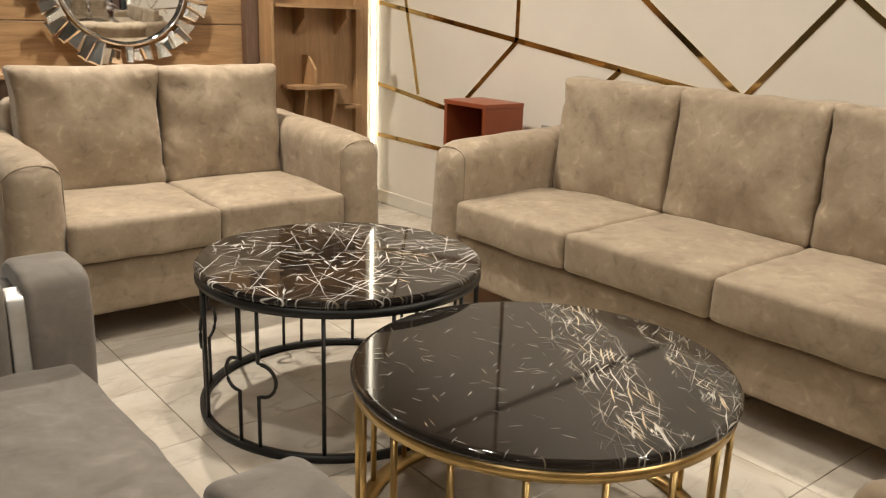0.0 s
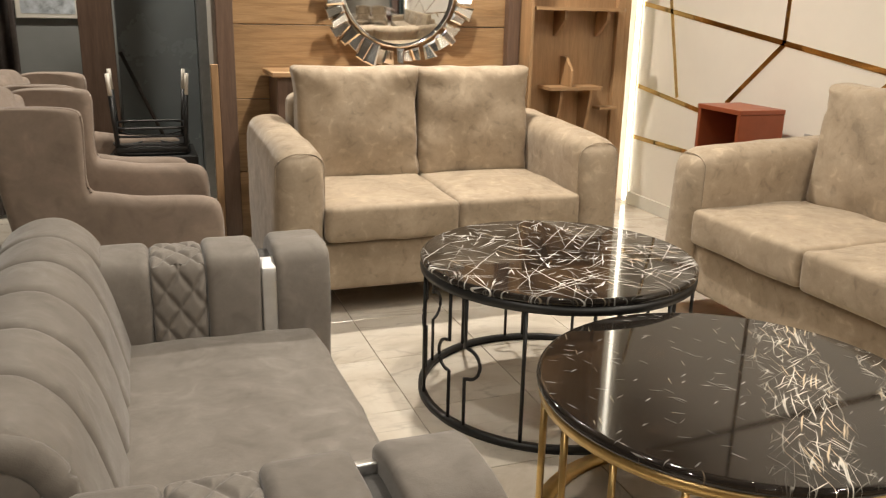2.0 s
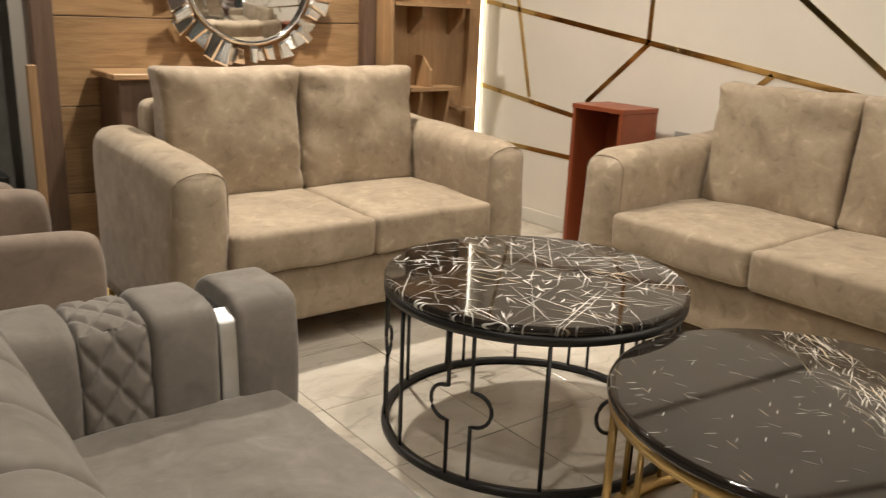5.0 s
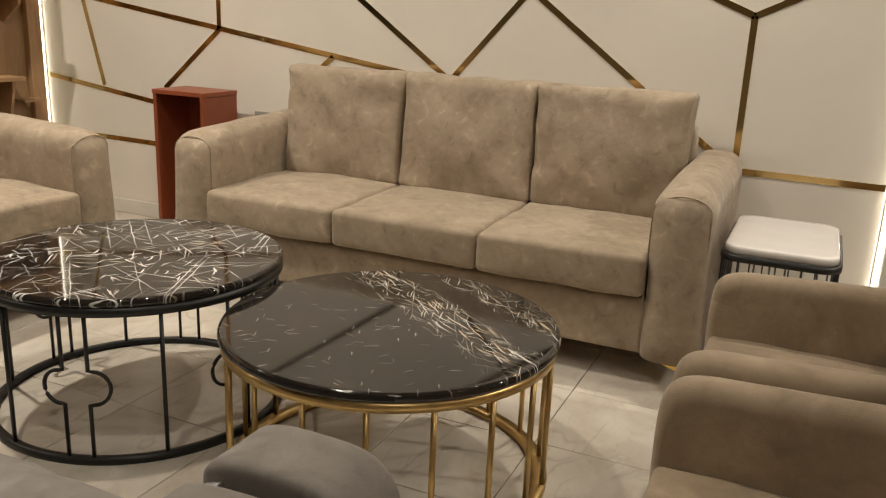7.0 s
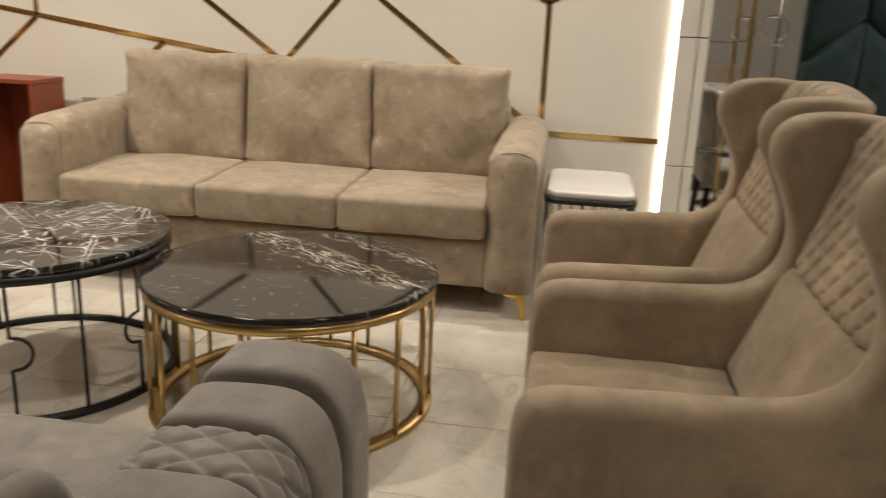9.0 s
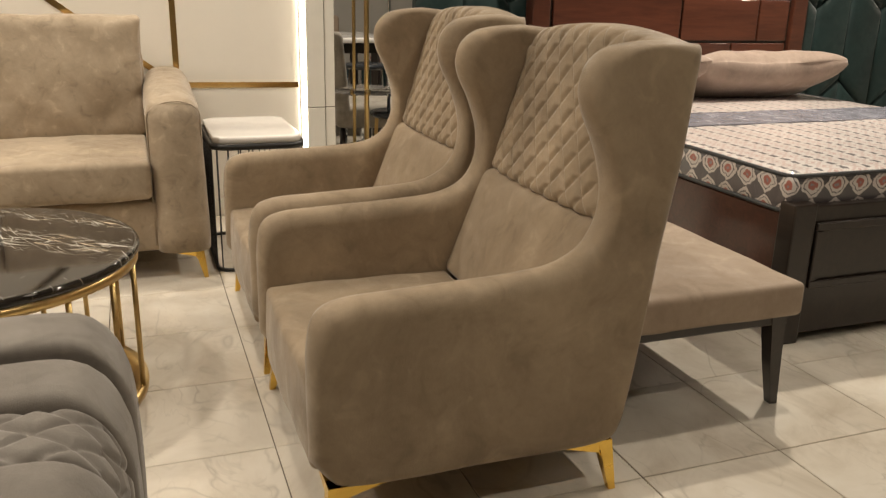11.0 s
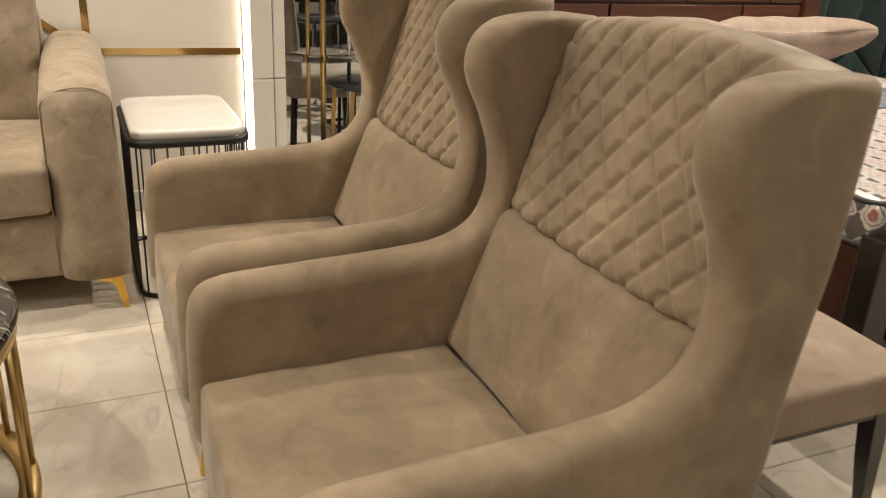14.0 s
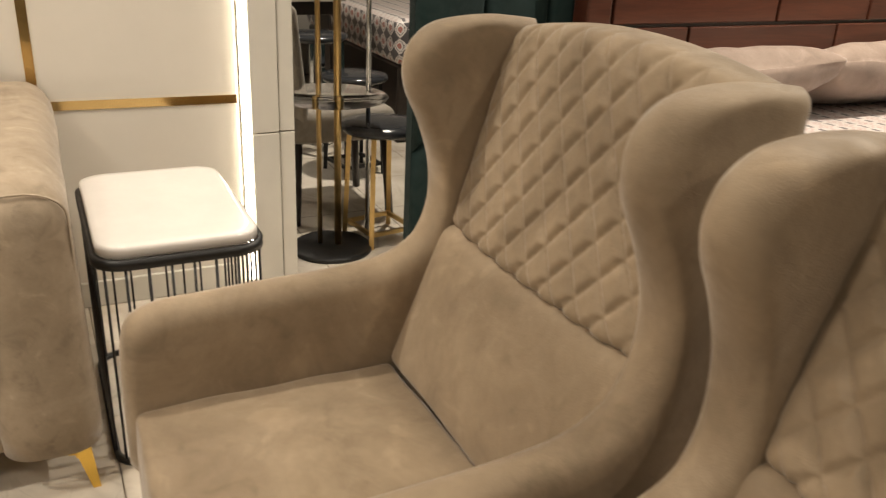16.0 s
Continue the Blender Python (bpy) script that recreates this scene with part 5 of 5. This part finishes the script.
def dining_table(m):
    ob = thing("dining_table", m, "pale marble-topped dining table with a dark base", "dining table")
    slab(rounded_rect(0.42, 0.52, 0.05), 0.715, 0.75, 0.01, MARBLE_WHITE, ob, "tabletop")
    part("apron", box((-0.36, -0.46, 0.64), (0.36, 0.46, 0.716), 0.004, 1), ESPRESSO, ob, smooth=False)
    for sx in (-1, 1):
        for sy in (-1, 1):
            part("leg", tube([(sx * 0.32, sy * 0.42, 0.645), (sx * 0.33, sy * 0.43, 0.0)], 0, flat=(0.05, 0.05)), ESPRESSO, ob, smooth=False)
    return ob


dining_table(pose(5.72, 0.22, 0))
lone("wrapped_mattress", soft_box((5.0, -1.9, 0.42), (6.6, -0.45, 0.66), 0.05, (16, 16, 4)), CLOTH, "plastic-wrapped printed mattress on a dark base", "mattress")
lone("divan", box((5.02, -1.88, 0.0), (6.58, -0.47, 0.42), 0.01, 1), ESPRESSO, "dark wooden divan under a plastic-wrapped mattress", "bed", smooth=False)

# ---- dim corner beside the boarded wall ----
picture = thing("framed_picture", pose(0.02, 6.585, 1.30), "small pale framed print on the grey wall", "picture")
part("frame", box((-0.19, -0.02, -0.20), (0.19, 0.0, 0.20), 0.004, 1), WALL, picture, "white picture frame", smooth=False)
part("print", box((-0.16, -0.024, -0.17), (0.16, -0.0205, 0.17)), PAPER, picture, smooth=False)
lone("door_panel", box((0.24, 5.66, 0.0), (0.42, 5.70, 2.3), 0.004, 1), BROWN_POST, "dark brown upright wooden panel", "panel", smooth=False)
lone("glossy_partition", box((0.425, 6.05, 0.0), (0.89, 6.08, 2.4), 0.003, 1), plain("smoked_glass_panel", (0.13, 0.145, 0.15), 0.25, noise_amount=0.1, scale=3), "smoky blue-grey glossy sliding panel", "panel", smooth=False)
lone("aluminium_upright", box((0.893, 5.98, 0.0), (0.985, 6.08, 2.4), 0.003, 1), plain("grey_aluminium", (0.25, 0.25, 0.24), 0.4, 0.6), "grey aluminium upright at the panel's edge", "trim", smooth=False)
lone("batten", box((0.875, 4.90, 0.0), (0.912, 4.93, 0.925), 0.003, 1), PINE, "pale pine batten leaning at the walnut trim", "batten", smooth=False)
# Solid bar that models the diagonal reflection seen in the glossy panel.
lone("leaning_stick", tube([(0.44, 5.9, 0.93), (0.66, 5.96, 0.40), (0.80, 5.99, 0.0)], 0.012, 6), ESPRESSO, "dark diagonal bar standing in for a stick's reflection in the panel", "stick")
curtain = bmesh.new()
for k in range(41):
    x = -0.75 + 0.67 * k / 40
    y = 5.75 + 0.035 * math.sin(k * 1.25) + 0.012 * math.sin(k * 0.5)
    for z in (0.02, 0.9, 2.5):
        curtain.verts.new((x, y, z))
curtain.verts.ensure_lookup_table()
for k in range(40):
    for r in range(2):
        a = 3 * k + r
        curtain.faces.new([curtain.verts[i] for i in (a, a + 3, a + 4, a + 1)])
bmesh.ops.solidify(curtain, geom=curtain.faces[:], thickness=0.004)
lone("curtain", curtain, fabric("brown_curtain", (0.035, 0.025, 0.02), (0.06, 0.043, 0.034)), "dark brown hanging curtain with deep folds", "curtain")


def upturned_stool(m):
    ob = thing("upturned_stool", m, "black wire stool turned upside down with pale leg tips", "stool")
    for z, s in ((0.0, 1.0), (0.045, 0.98), (0.09, 0.94), (0.13, 0.90)):
        part("wire_ring", tube([(x * s, y * s, z + 0.008) for x, y in rounded_rect(0.19, 0.17, 0.07)], 0.007, 6, closed=True), BLACK_METAL, ob)
    part("seat", soft_box((-0.185, -0.165, 0.002), (0.185, 0.165, 0.05), 0.02, (4, 4, 2)), BLACK_METAL, ob)
    part("cross_wire", tube([(-0.17, -0.15, 0.04), (0.17, 0.15, 0.08)], 0.005, 6), BLACK_METAL, ob)
    part("cross_wire", tube([(-0.17, 0.15, 0.08), (0.17, -0.15, 0.04)], 0.005, 6), BLACK_METAL, ob)
    for sx in (-1, 1):
        for sy in (-1, 1):
            a, b, c = Vector((sx * 0.165, sy * 0.145, 0.0)), Vector((sx * 0.185, sy * 0.16, 0.31)), Vector((sx * 0.192, sy * 0.165, 0.42))
            leg = part("leg", tube([a, b], 0.012, 8), BLACK_METAL, ob)
            part("leg_tip", tube([b, c], 0.0105, 8), WALL, leg, "pale plastic leg tip")
    return ob


lone("storage_box", box((0.36, 5.06, 0.0), (0.80, 5.46, 0.445), 0.008, 2), BLACK_METAL, "low black storage box under an upturned stool", "box", smooth=False)
upturned_stool(pose(0.575, 5.26, 0.447))


# ---- floor tiles ----
TILE = 0.4


def tile_mesh():
    bm = bmesh.new()
    h, c = TILE / 2 - 0.0013, 0.0015
    low = [bm.verts.new((sx * h, sy * h, -0.010)) for sx, sy in ((-1, -1), (1, -1), (1, 1), (-1, 1))]
    rim = [bm.verts.new((sx * h, sy * h, -c)) for sx, sy in ((-1, -1), (1, -1), (1, 1), (-1, 1))]
    top = [bm.verts.new((sx * (h - c), sy * (h - c), 0.0)) for sx, sy in ((-1, -1), (1, -1), (1, 1), (-1, 1))]
    for a, b in ((low, rim), (rim, top)):
        for i in range(4):
            bm.faces.new((a[i], a[(i + 1) % 4], b[(i + 1) % 4], b[i]))
    bm.faces.new(top)
    me = bpy.data.meshes.new("tile")
    bm.to_mesh(me)
    bm.free()
    me.materials.append(MARBLE_TILE)
    return me


tile_data = tile_mesh()
rest_verts, rest_faces = [], []
for i in range(-7, 16):
    for j in range(-11, 16):
        cx, cy = 0.08 + TILE * (i + 0.5), TILE * (j + 0.5)
        near = -1.0 < cx < 3.5 and -1.4 < cy < 5.1
        lift = random.uniform(-0.0006, 0.0006)
        if near:
            t = new("tile", tile_data)
            t.location, t.parent = (cx, cy, lift), floor_ob
        elif X0 < cx < X1 - 0.2 and Y0 < cy < Y1:
            k, h = len(rest_verts), TILE / 2 - 0.0015
            rest_verts += [(cx - h, cy - h, lift), (cx + h, cy - h, lift), (cx + h, cy + h, lift), (cx - h, cy + h, lift)]
            rest_faces.append((k, k + 1, k + 2, k + 3))
far_tiles = bpy.data.meshes.new("far_tiles")
far_tiles.from_pydata(rest_verts, [], rest_faces)
far_tiles.materials.append(MARBLE_TILE)
far_ob = new("far_tiles", far_tiles)
far_ob.parent = floor_ob
tagged(far_ob, kind="stuff")
